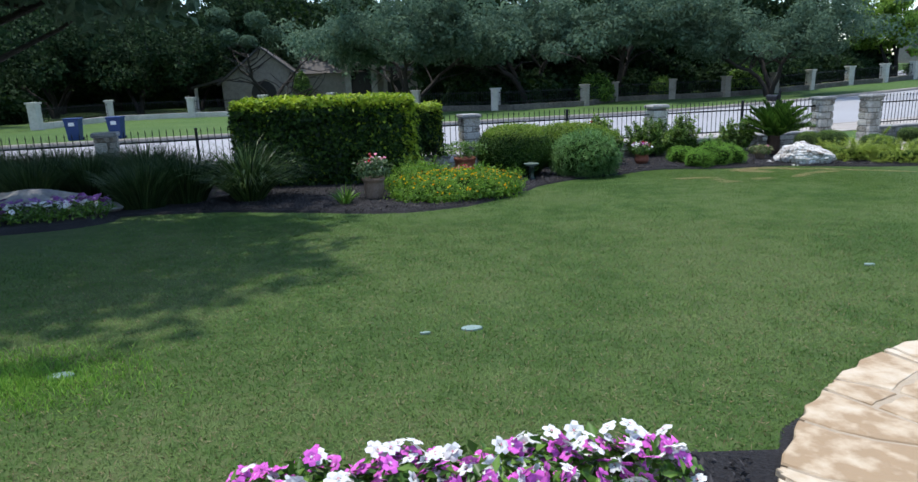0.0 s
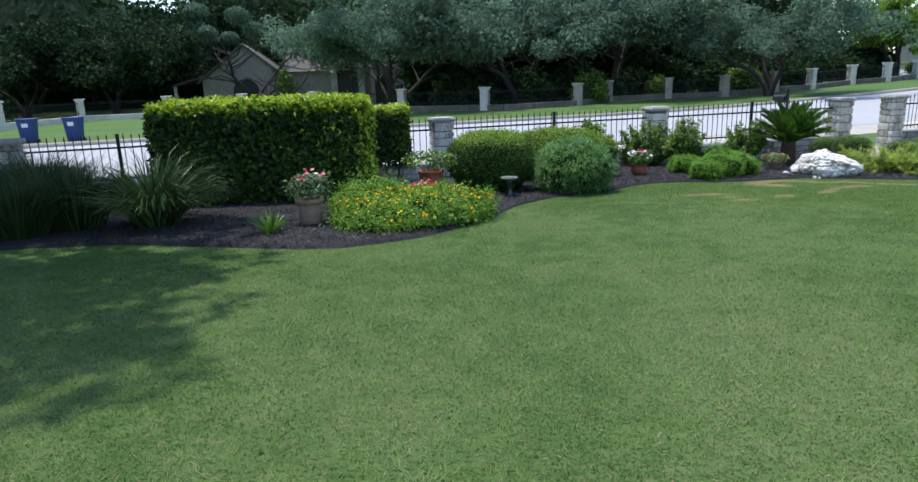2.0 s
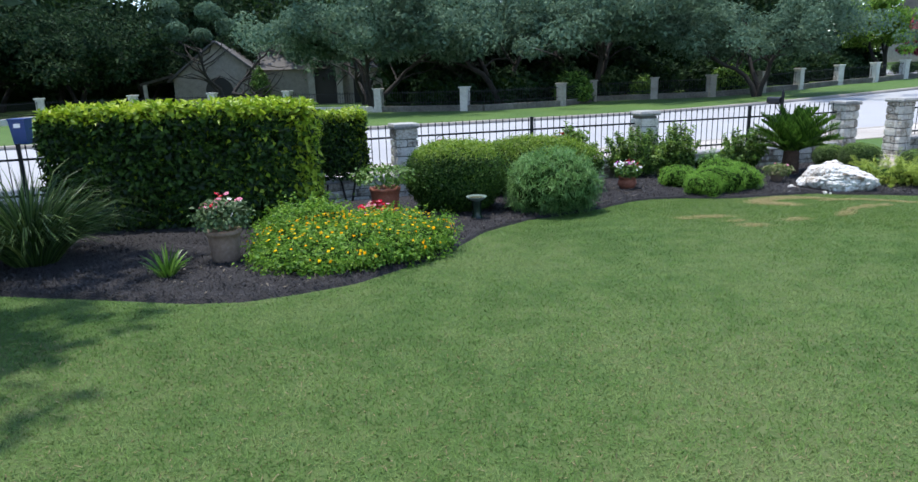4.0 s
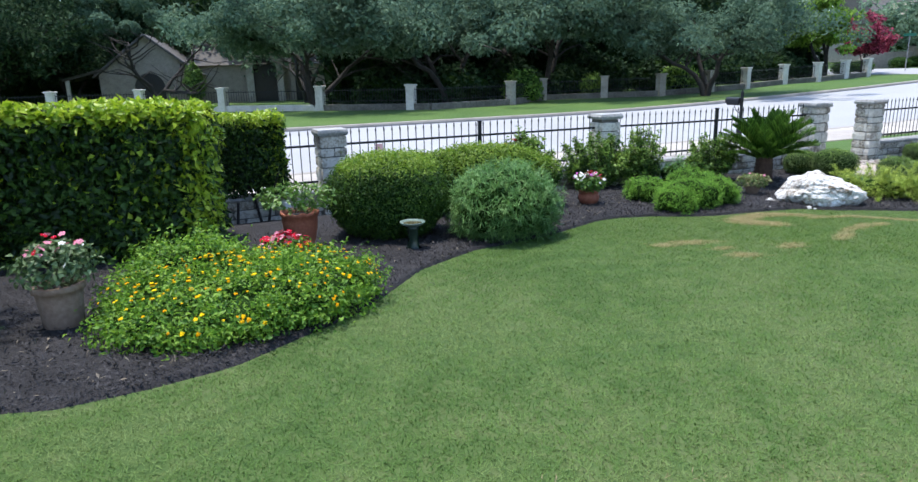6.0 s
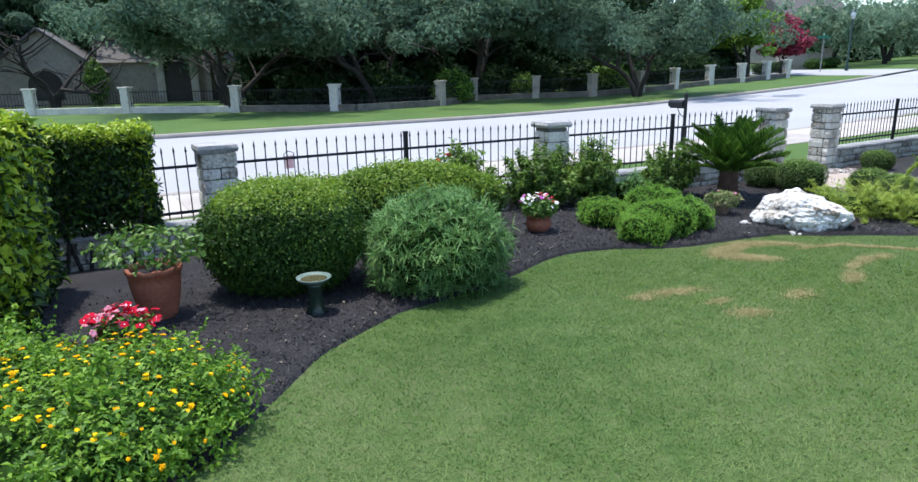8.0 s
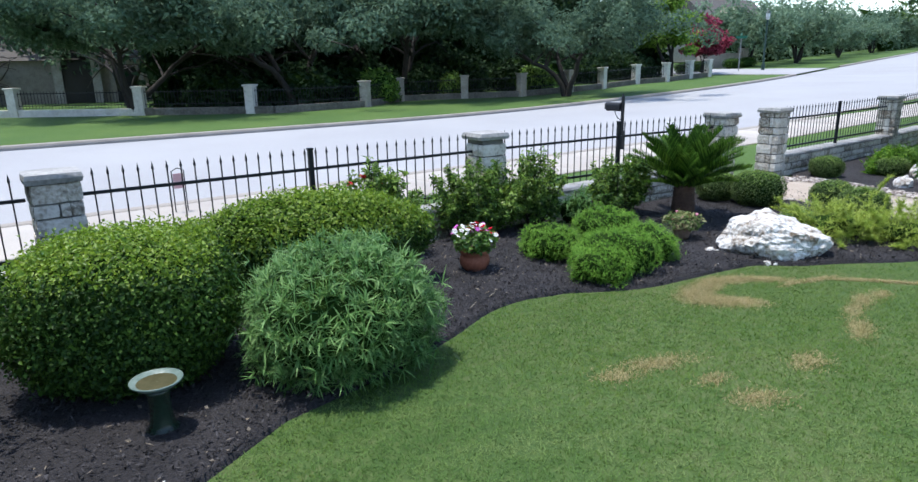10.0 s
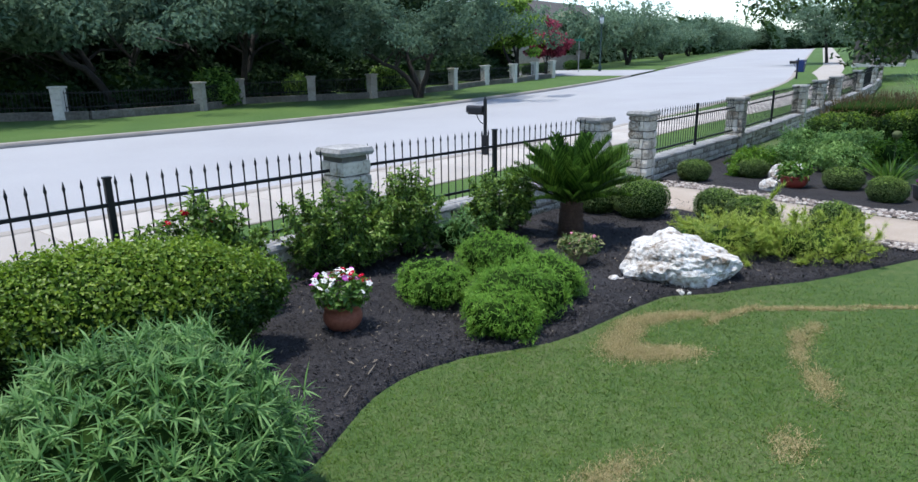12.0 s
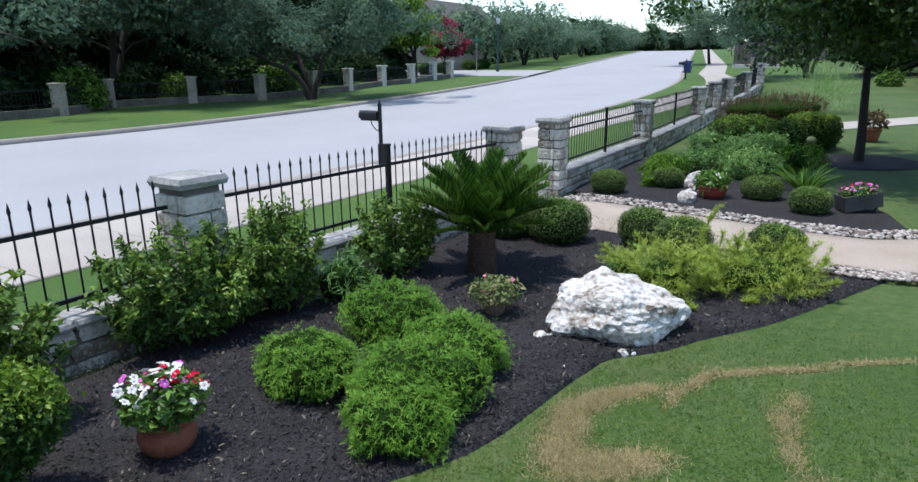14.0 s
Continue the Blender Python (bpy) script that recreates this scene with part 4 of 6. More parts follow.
def arch_wall(name, w, h, open_w, open_h, t, mat):
    """A wall with one arched opening through it."""
    outer = [(-w / 2, 0), (-w / 2, h), (w / 2, h), (w / 2, 0)]
    r = open_w / 2
    arc = [(r * math.cos(a), open_h - r + r * math.sin(a)) for a in np.linspace(0, math.pi, 13)]
    loop = outer + [(r, 0)] + arc + [(-r, 0)]
    bm = bmesh.new()
    f = bm.faces.new([bm.verts.new((x, 0, z)) for x, z in loop])
    r2 = bmesh.ops.extrude_face_region(bm, geom=[f])
    bmesh.ops.translate(bm, vec=(0, t, 0), verts=[v for v in r2["geom"] if isinstance(v, bmesh.types.BMVert)])
    bmesh.ops.recalc_face_normals(bm, faces=bm.faces[:])
    return bm_mesh(name, bm, mat)


def house_left():
    x, y = -19.5, 60.5
    ob = thing("house", pose(x, y, zat(x, y) - .1, 0, 0, 12), "tan brick house with a steep gable and arched entry", "house")
    part("wall", plain_box("wall", 6.8, 8, 2.4, M_BRICK), ob)
    part("gable", gable_prism("gable", 6.8, 8, 2.7, M_BRICK), ob, m=pose(0, 0, 2.4))
    run = math.hypot(3.4, 2.7) + .45
    for sgn in (1, -1):
        a = math.degrees(math.atan2(2.7, 3.4))
        m = pose(0, 0, 5.22) @ (pose(0, 0, 0, 0, a, 0) if sgn > 0 else pose(0, 0, 0, 0, 0, 180) @ pose(0, 0, 0, 0, a, 0))
        part("roof", roof_slab("roof", run, 8.8, .16, M_ROOF), ob, m=m)
    win = part("window", arch_wall("window", 2.6, 2.2, 2.1, 2.0, .12, M_BRICK), ob, m=pose(0, -4.12, .5))
    part("pane", plain_box("pane", 2.2, .05, 2.1, M_DARK), win, m=pose(0, .09, 0))
    part("porch_roof", plain_box("porch_roof", 2.6, 4, .2, M_ROOF), ob, m=pose(-4.6, -2, 2.3, 0, -14, 0))
    part("porch_post", plain_box("porch_post", .25, .25, 2.2, M_FARSTONE), ob, m=pose(-5.6, -3.7, 0))
    part("wing_wall", plain_box("wing_wall", 14.2, 6, 3.0, M_BRICK), ob, m=pose(10.4, 1.5, 0))
    part("wing_roof", gable_prism("wing_roof", 6.8, 14.8, 2.2, M_ROOF), ob, m=pose(10.4, 1.5, 3.0, 0, 0, 90))
    entry = part("entry", arch_wall("entry", 2.9, 4.3, 1.8, 3.7, .5, M_FARTAN), ob, m=pose(8.3, -2.2, 0))
    part("door", plain_box("door", 1.9, .08, 3.7, M_DARK), entry, m=pose(0, .6, 0))
    for px in (11.4, 14.4):
        win = part("arched_window", arch_wall("arched_window", 2.2, 3.1, 1.5, 2.7, .2, M_BRICK), ob, m=pose(px, -1.75, 0))
        part("pane", plain_box("pane", 1.6, .05, 2.8, M_DARK), win, m=pose(0, .12, 0))


house_left()
bush("cone_shrub", "conical bright green evergreen before the house", -14.9, 55.0, (.75, .75, 1.6), 2600, (.18, .09), M_SHRUB, 144, 1.35, 0, .15, .5)


def far_house(x, y, turn, w, d, h, roof_h, label, wall):
    ob = thing("far_house", pose(x, y, zat(x, y) - .1, 0, 0, turn), label, "house", "far houses")
    part("wall", plain_box("wall", w, d, h, wall), ob)
    part("roof", gable_prism("roof", d + 1, w + 1, roof_h, M_ROOF), ob, m=pose(0, 0, h, 0, 0, 90))
    part("gable", gable_prism("gable", 4.5, d * .5, 2.6, wall), ob, m=pose(-w * .2, -d * .3, h))
    for i in range(4):
        part("window", plain_box("window", 1.1, .1, 1.5, M_DARK), ob, m=pose(-w / 2 + w * (i + .5) / 4, -d / 2 - .02, .9))
    part("chimney", plain_box("chimney", .8, .8, 2.0, M_BRICK), ob, m=pose(w * .3, 0, h + roof_h * .5))


far_house(64, 92.5, 20, 15, 9, 4.5, 4.2, "brick house with a steep shingle roof above the trees", M_BRICK)
far_house(79, 49.2, -64, 8, 8, 3.6, 3.4, "grey stone house beyond the neighbouring lawn", M_FARTAN)

ob = thing("wood_fence", pose(58.0, 43.2, zat(58, 43.2) - .05, 0, 0, line_turn((58, 43.2), (60.2, 40.2))), "weathered grey-brown board fence on the neighbouring lot", "fence")
FENCE_BOARD = plain_box("board", .28, .03, 1.85, M_OLDWOOD := material("old_fence_wood", [(.06, .05, .042), (.10, .086, .072), (.15, .13, .11)], 3, 20, .9, .3, objrand=.4), .005)
for k in range(13):
    part("board", FENCE_BOARD, ob, m=pose(.145 + .29 * k, 0, .35 + .02 * (k % 2)))
for pz in (.7, 1.8):
    part("rail", plain_box("rail", 3.75, .05, .09, M_OLDWOOD, .005), ob, m=pose(1.88, .05, pz))
part("wall_base", plain_box("wall_base", 3.8, .3, .36, M_FARSTONE), ob, "low pale stone footing", pose(1.88, 0, 0))

# side street, driveway and far garden
me = grid("side_street", np.linspace(56.5, 67, 8), np.linspace(29.9, 62, 30), lambda s, o: (*street(s + 0 * o, o), gz(*street(s, o)) + .015), M_ROAD)
tagged(new("side_street", me), "pale concrete side street joining the road", "road", kind="structure")
me = grid("driveway", np.linspace(0, 1, 16), np.linspace(0, 1, 4), lambda u, v: (22 + 14 * u + .6 * v, 20.6 - 5 * u - 1.6 * v, gz(22 + 14 * u + .6 * v, 20.6 - 5 * u - 1.6 * v) + .02), M_WALK)
tagged(new("driveway", me), "pale concrete walk across the far lawn", "path", kind="structure")


# ---------------------------------------------------------------- street furniture
def mailbox(x, y, turn, h=1.0):
    ob = thing("mailbox", pose(x, y, zat(x, y) - .03, 0, 0, turn) @ Matrix.Scale(h, 4), "black metal mailbox on a square black post by the kerb", "mailbox", "mailboxes")
    bm = bmesh.new()
    box(bm, .06, .06, 1.30, pose(0, 0, .65), .006)
    bmesh.ops.create_cone(bm, cap_ends=True, segments=8, radius1=.035, radius2=.004, depth=.08, matrix=pose(0, 0, 1.34))
    part("post", bm_mesh("post", bm, M_IRON), ob)
    part("base_sleeve", plain_box("base_sleeve", .1, .1, .5, M_IRON, .01), ob)
    bm = bmesh.new()
    pts = [(-.085, 0), (.085, 0)] + [(.085 * math.cos(a), .09 + .075 * math.sin(a)) for a in np.linspace(0, math.pi, 9)]
    f = bm.faces.new([bm.verts.new((px, .04, pz)) for px, pz in pts])
    r = bmesh.ops.extrude_face_region(bm, geom=[f])
    bmesh.ops.translate(bm, vec=(0, .45, 0), verts=[v for v in r["geom"] if isinstance(v, bmesh.types.BMVert)])
    bmesh.ops.recalc_face_normals(bm, faces=bm.faces[:])
    bx = part("box", bm_mesh("box", bm, M_IRON), ob, m=pose(0, 0, 1.0))
    part("flag", plain_box("flag", .012, .04, .12, M_FLAG, .002), bx, "small red flag", pose(.095, .3, .03))
    part("arm", plain_box("arm", .05, .5, .04, M_IRON, .005), ob, m=pose(0, .24, .955))
    part("scroll", tubes("scroll", [([(0, .03, .75), (0, .12, .78), (0, .2, .86), (0, .24, .95)], [.012] * 4)], M_IRON, 6), ob)


M_FLAG = material("red_flag", [(.3, .02, .02), (.4, .04, .03)], 5, 30, .5, 0)
mailbox(10.0, 22.45, 21.8)
mailbox(*street(53, 17.3), 25)


def wheelie_bin(x, y, turn):
    ob = thing("recycling_bin", pose(x, y, zat(x, y) - .1, 0, 0, turn) @ Matrix.Scale(.92, 4), "blue plastic wheeled recycling bin at the kerb", "bin", "recycling bins")
    bm = bmesh.new()
    box(bm, .6, .65, .95, pose(0, 0, .55))
    for v in bm.verts:
        if v.co.z < .3:
            v.co.x *= .78
            v.co.y *= .75
    part("body", bm_mesh("body", bm, M_BIN), ob)
    lid = part("lid", plain_box("lid", .66, .72, .07, M_BIN), ob, m=pose(0, 0, 1.03))
    part("handle", tubes("handle", [([(-.25, .38, -.03), (.25, .38, -.03)], [.02, .02])], M_BIN, 6), lid)
    part("label_bars", plain_box("label_bars", .24, .01, .16, M_WHITE, .002), ob, "pale printed panel", pose(0, -.315, .75))
    for sx in (-.24, .24):
        part("wheel", lathe("wheel", [(0, -.03), (.1, -.03), (.12, 0), (.1, .03), (0, .03)], M_IRON, 14), ob, m=pose(sx, .28, .12, 0, 90, 0))


M_WHITE = material("white_print", [(.6, .62, .64), (.75, .76, .78)], 8, 40, .6, 0)
wheelie_bin(-16.8, 27.1, 15)
wheelie_bin(-15.15, 27.4, 10)
wheelie_bin(*street(62, 17.3), 20)

M_SIGN = material("green_sign", [(.01, .12, .07), (.015, .16, .09)], 4, 30, .5, 0)


def sign_post(x, y):
    ob = thing("street_sign", pose(x, y, zat(x, y) - .05, 0, 0, -30), "street sign post with two plain green plates", "sign")
    part("pole", tubes("pole", [([(0, 0, 0), (0, 0, 2.9)], [.04, .04])], M_CAP, 8), ob)
    part("plate", plain_box("plate", .95, .03, .22, M_SIGN, .004), ob, m=pose(0, 0, 2.9))
    part("plate", plain_box("plate", .95, .03, .22, M_SIGN, .004), ob, m=pose(0, 0, 3.14, 0, 0, 90))


def street_lamp(x, y):
    ob = thing("street_lamp", pose(x, y, zat(x, y) - .05), "dark green post lamp with a lantern head", "street lamp")
    part("pole", lathe("pole", [(.16, 0), (.16, .5), (.08, .7), (.06, 4.3), (.05, 4.4)], M_POLE, 10), ob)
    part("lantern", lathe("lantern", [(.05, 0), (.17, .1), (.2, .55), (.1, .6)], M_GLASS, 8), ob, m=pose(0, 0, 4.4))
    part("lantern_cap", lathe("lantern_cap", [(.24, 0), (.15, .15), (.02, .3)], M_POLE, 8), ob, m=pose(0, 0, 4.98))


M_POLE = material("green_pole", [(.01, .03, .025), (.02, .05, .04)], 4, 30, .5, 0)
M_GLASS = material("lamp_glass", [(.45, .47, .45), (.55, .57, .55)], 4, 30, .2, 0)
sign_post(43.1, 60.5)
street_lamp(45.3, 60.0)
x, y = street(69, 41)
ob = thing("monument_wall", pose(x, y, zat(x, y) - .1, 0, 0, 5), "low brick entrance monument among round shrubs", "wall")
part("wall_base", plain_box("wall_base", 5, .6, 1.6, M_BRICK), ob)
for sx in (-2.6, 2.6):
    part("pier", plain_box("pier", .7, .8, 2.1, M_BRICK), ob, m=pose(sx, 0, 0))
for k in range(5):
    x, y = street(58 + 3.2 * k, 40.2 - .3 * k)
    if k != 2:
        bush("round_shrub", "round clipped shrub by the entrance monument", x, y, (.9, .8, .5), 900, (.12, .08), M_BOXWOOD, 150 + k, 2.3, group="monument shrubs")

# pillars and gates farther along the garden fence
MORE = [(20.7, 22.1), *(street(s, 12.85) for s in (29.9, 32.4, 36.8, 41.5, 46.5, 52, 58))]
for i, p in enumerate(MORE):
    if i:
        stone_pillar(*p, 22, 1.25, seed=30 + i)
    if i + 1 < len(MORE):
        low_wall(p, MORE[i + 1], 70 + i)
        fence_bay(p, MORE[i + 1], 0)


# ---------------------------------------------------------------- garden path and the bed beyond it
PATH_L = [(9.6, 17.7), (9.3, 16.9), (9.1, 16.2), (9.2, 15.3), (9.5, 14.3), (9.62, 13.5), (9.8, 12.9), (10.3, 12.2), (11.4, 11.3)]
PATH_R = [(10.1, 17.85), (10.3, 17.1), (10.5, 16.5), (10.62, 15.6), (10.72, 14.8), (10.78, 14.1), (10.95, 13.5), (11.7, 12.9), (13.0, 12.3)]


def along(pts, u):
    k = np.linspace(0, 1, len(pts))
    p = np.array(pts)
    return np.interp(u, k, p[:, 0]), np.interp(u, k, p[:, 1])


def path_fn(u, v):
    xl, yl = along(PATH_L, u)
    xr, yr = along(PATH_R, u)
    x, y = xl + (xr - xl) * v, yl + (yr - yl) * v
    return x, y, gz(x, y) + np.where((v < .001) | (v > .999), -.02, .05)


me = grid("garden_path", np.linspace(0, 1, 50), np.array([0, .01, .25, .5, .75, .99, 1]), path_fn, M_PATH := material("tan_path", [(.26, .21, .165), (.34, .285, .23), (.41, .355, .30)], 1.5, 60, .9, .3, 120))
tagged(new("garden_path", me), "tan exposed-aggregate garden path from the gateway", "path", kind="structure")


def right_bed(t, v):
    y = 13.3 + 6.0 * v
    xl = np.interp(y, [13.3, 14, 15, 16, 17, 17.8, 18.5, 19.3], [11.3, 10.95, 10.85, 10.75, 10.5, 10.75, 12.0, 13.9])
    xr = np.interp(y, [13.3, 14, 15, 16, 17, 18, 19.3], [11.6, 12.7, 13.5, 14.3, 15.5, 17.5, 19.0])
    x = xl + (xr - xl) * t
    return x, y, gz(x, y) + .03


me = grid("mulch_bed_right", np.linspace(0, 1, 30), np.linspace(0, 1, 40), right_bed, M_MULCH)
tagged(new("mulch_bed_right", me), "dark mulch bed beyond the garden path", "flower bed", kind="structure")
me = grid("mulch_ring", np.linspace(0, 1.15, 8), np.linspace(0, 2 * np.pi, 33), lambda r, a: (17.45 + r * np.cos(a), 16.2 + .9 * r * np.sin(a), gz(17.45 + r * np.cos(a), 16.2 + .9 * r * np.sin(a)) + .04 - .03 * (r > 1)), M_MULCH)
tagged(new("mulch_ring", me), "round ring of dark mulch under the young tree", "flower bed", kind="structure")


def pebbles(name, label, n, fn, size, mat, seed):
    """Loose rounded stones scattered along a strip."""
    rng = np.random.default_rng(seed)
    base = bmesh.new()
    bmesh.ops.create_icosphere(base, subdivisions=1, radius=1)
    V0 = np.array([v.co[:] for v in base.verts])
    F0 = np.array([[v.index for v in f.verts] for f in base.faces])
    base.free()
    x, y = fn(rng, n)
    s = size * rng.uniform(.5, 1.3, (n, 1, 1))
    k = rng.uniform(.6, 1.2, (n, 1, 3)) * [1, 1, .6]
    a = rng.uniform(0, 6.28, n)
    V = V0[None] * k * s * (1 + .12 * rng.normal(size=(n, len(V0), 1)))
    c, d = np.cos(a)[:, None], np.sin(a)[:, None]
    V = np.stack([V[..., 0] * c - V[..., 1] * d, V[..., 0] * d + V[..., 1] * c, V[..., 2]], -1)
    V += np.stack([x, y, gz(x, y) + .04 + .35 * size], 1)[:, None]
    F = (F0[None] + (np.arange(n) * len(V0))[:, None, None]).reshape(-1, 3)
    tagged(new(name, mesh_of(name, V.reshape(-1, 3), F, mat, True)), label, "stones", kind="stuff")


M_PEBBLE = material("river_rock", [(.15, .12, .105), (.28, .24, .21), (.44, .40, .36)], 6, 40, .8, .2, island=.9)


def border_right(rng, n):
    u, v = rng.random(n), rng.random(n)
    x, y = along(PATH_R, .08 + .9 * u)
    return x + .02 + .42 * v, y + .14 * v


def border_left(rng, n):
    u, v = rng.random(n), rng.random(n)
    x, y = along(PATH_L, np.where(u < .4, .18 + .3 * u, .5 + .3 * u))
    return x - .02 - .3 * v, y - .05 * v


pebbles("river_rocks", "band of pale rounded river rocks edging the path", 1500, border_right, .030, M_PEBBLE, 1)
pebbles("river_rocks", "band of pale rounded river rocks edging the path", 600, border_left, .028, M_PEBBLE, 2)
pebbles("wall_rocks", "scatter of pale stones at the foot of the gateway", 160, lambda r, n: (r.uniform(9.2, 10.4, n), r.uniform(17.0, 17.5, n)), .04, M_PEBBLE, 3)


# ---------------------------------------------------------------- plants beyond the path
M_SOFT = leaf_material("soft_grey_leaf", [(.105, .22, .055), (.185, .335, .09), (.30, .47, .15)], .6, .38, .7)
for x, y, hx, hy, hz, sd, lf in ((13.9, 17.6, .5, .42, .26, 161, M_SOFT), (14.7, 17.1, .55, .5, .33, 162, M_SOFT), (14.0, 16.55, .45, .4, .28, 163, M_SOFT), (15.7, 18.3, .6, .45, .3, 164, M_SOFT), (14.95, 16.3, .38, .38, .28, 165, M_LANTANA), (12.2, 17.3, .22, .2, .14, 166, M_LANTANA), (13.0, 17.7, .3, .25, .2, 167, M_LANTANA), (16.3, 17.6, .5, .45, .3, 168, M_SOFT)):
    bush("soft_shrub", "loose soft green shrub in the mulch bed", x, y, (hx, hy, hz), 4200, (.06, .022), lf, sd, 2.2, 0, .16, .3, group="soft shrubs", rough_out=.06, lobes=6, sprigs=40, core=.5)
bush("far_boxwood", "broad clipped green boxwood mound", 18.0, 19.05, (.93, .72, .37), 9000, (.05, .032), M_BOXWOOD, 171, 2.6, 20, fresh=.4, group="far boxwoods")
bush("far_boxwood", "broad clipped green boxwood mound", 18.64, 17.85, (.68, .6, .42), 8000, (.05, .032), M_BOXWOOD, 172, 2.6, 0, fresh=.8, group="far boxwoods")
bush("rusty_grass", "wide clump of rust-tinged grasses", 24.5, 21.8, (2.0, .9, .32), 2600, (.22, .014), M_RUST, 173, 2.2, -20, .2, .5, .4, .9, long=3, category="grass")
bush("wispy_shrub", "tall wispy grey-green shrub on the lawn", 27, 21.2, (1.3, 1.0, .75), 1500, (.26, .012), M_SOFT, 174, 2.1, 0, .4, .7, .5, .8, long=3, lobes=7, rough_out=.3, core=0)


# ---------------------------------------------------------------- flowers and pots
def petal_flower(name, mat, eye, petals=5, r=.024):
    """A flat five-petalled bloom with a darker eye."""
    bm = bmesh.new()
    for k in range(petals):
        a = 2 * math.pi * k / petals
        m = Matrix.Rotation(a, 4, "Z")
        v = [bm.verts.new(m @ Vector(p)) for p in ((.002, 0, 0), (r * .55, -r * .42, .004), (r, -r * .26, .001), (r * 1.02, r * .3, .003), (r * .55, r * .45, .005))]
        bm.faces.new(v)
    me = bm_mesh(name, bm, mat)
    me.materials.append(eye)
    bm = bmesh.new()
    bm.from_mesh(me)
    r0 = bmesh.ops.create_circle(bm, cap_ends=True, segments=6, radius=r * .16, matrix=pose(0, 0, .007))
    for f in bm.faces[petals:]:
        f.material_index = 1
    bm.to_mesh(me)
    bm.free()
    return me


def petal(name, c):
    return material(name, [tuple(v * .75 for v in c), c], 30, 200, .8, 0, leafy=.12, objrand=.3, spec=.08)


M_PW, M_PM = petal("white_petal", (.8, .8, .78)), petal("magenta_petal", (.72, .15, .60))
M_PR, M_PP, M_PV = petal("red_petal", (.48, .006, .03)), petal("pink_petal", (.72, .27, .36)), petal("purple_petal", (.30, .12, .38))
M_EYE = material("flower_eye", [(.45, .30, .25), (.55, .2, .3)], 20, 90, .7, 0)
M_EYEW = material("pale_eye", [(.6, .5, .55), (.7, .62, .66)], 20, 90, .7, 0)
BLOOM = {"w": petal_flower("bloom", M_PW, M_EYE), "m": petal_flower("bloom", M_PM, M_EYEW), "r": petal_flower("bloom", M_PR, M_EYEW), "p": petal_flower("bloom", M_PP, M_EYEW), "v": petal_flower("bloom", M_PV, M_EYEW)}


def flowers_on(ob, half, z, kinds, n, seed, size=1.0, spread_z=.03, low=.15, lean=(18, 0)):
    """Blooms over the top of a plant; kinds: a string of colour keys."""
    rng = random.Random(seed)
    for i in range(n):
        a, q = rng.uniform(0, 6.28), math.sqrt(rng.random())
        x, y = half[0] * q * math.cos(a), half[1] * q * math.sin(a)
        h = z + half[2] * (math.sqrt(max(0, 1 - q * q * .95))) + rng.uniform(-spread_z, spread_z)
        k = rng.choice(kinds)
        m = pose(x, y, h) @ pose(0, 0, 0, rng.uniform(-25, 25) - 30 * q * math.sin(a) + lean[0], rng.uniform(-30, 30) + 30 * q * math.cos(a), rng.uniform(0, 360)) @ Matrix.Scale(size * rng.uniform(.8, 1.15), 4)
        part("bloom", BLOOM[k], ob, m=m)


M_VLEAF = leaf_material("vinca_leaf", [(.045, .115, .014), (.085, .19, .024), (.16, .285, .048)], .4)
M_ROSELEAF = leaf_material("rose_leaf", [(.045, .09, .03), (.085, .15, .055), (.15, .22, .10)], .5)
M_PLEAF = leaf_material("potted_leaf", [(.045, .11, .015), (.085, .18, .028), (.15, .25, .05)], .5)


def plant_in(ob, half, z, n, leaf, mat, seed, jitter=.6, stems=14):
    """Leaves and stems of a potted or bedded plant under ob."""
    rng = np.random.default_rng(seed)
    P, N = body_points(n, half, rng, 2.1, -.75)
    P = P * rng.uniform(.6, 1.03, (len(P), 1)) + [0, 0, z]
    part("foliage", leaves("foliage", P, N, leaf[0], leaf[1], mat, rng, jitter, .6), ob)
    for i in range(stems):
        q = P[rng.integers(0, len(P))]
        run = ([(q[0] * .15, q[1] * .15, max(0, z - half[2] * .9)), tuple(q * [.6, .6, .75]), tuple(q)], [.006, .004, .002])
        part("stem", tubes("stem", [run], M_STEM, 5), ob)


M_STEM = material("stem", [(.05, .07, .02), (.09, .11, .04)], 10, 60, .7, 0)


def pot(name, label, x, y, profile, mat, category="plant pot", turn=0, tilt=0, soil=True, dz=0, wave=0):
    ob = thing(name, pose(x, y, zat(x, y) + .02 + dz, tilt, 0, turn), label, category)
    me = lathe("pot", profile, mat, 40)
    if wave:
        top = max(p[1] for p in profile)
        for v in me.vertices:
            if v.co.z > top - .045:
                v.co.z += wave * math.sin(9 * math.atan2(v.co.y, v.co.x))
    part("pot", me, ob)
    r, h = profile[-1]
    part("soil", lathe("soil", [(.001, h + .004), (r * .5, h + .01), (r + .003, h)], M_MULCH, 20), ob)
    return ob


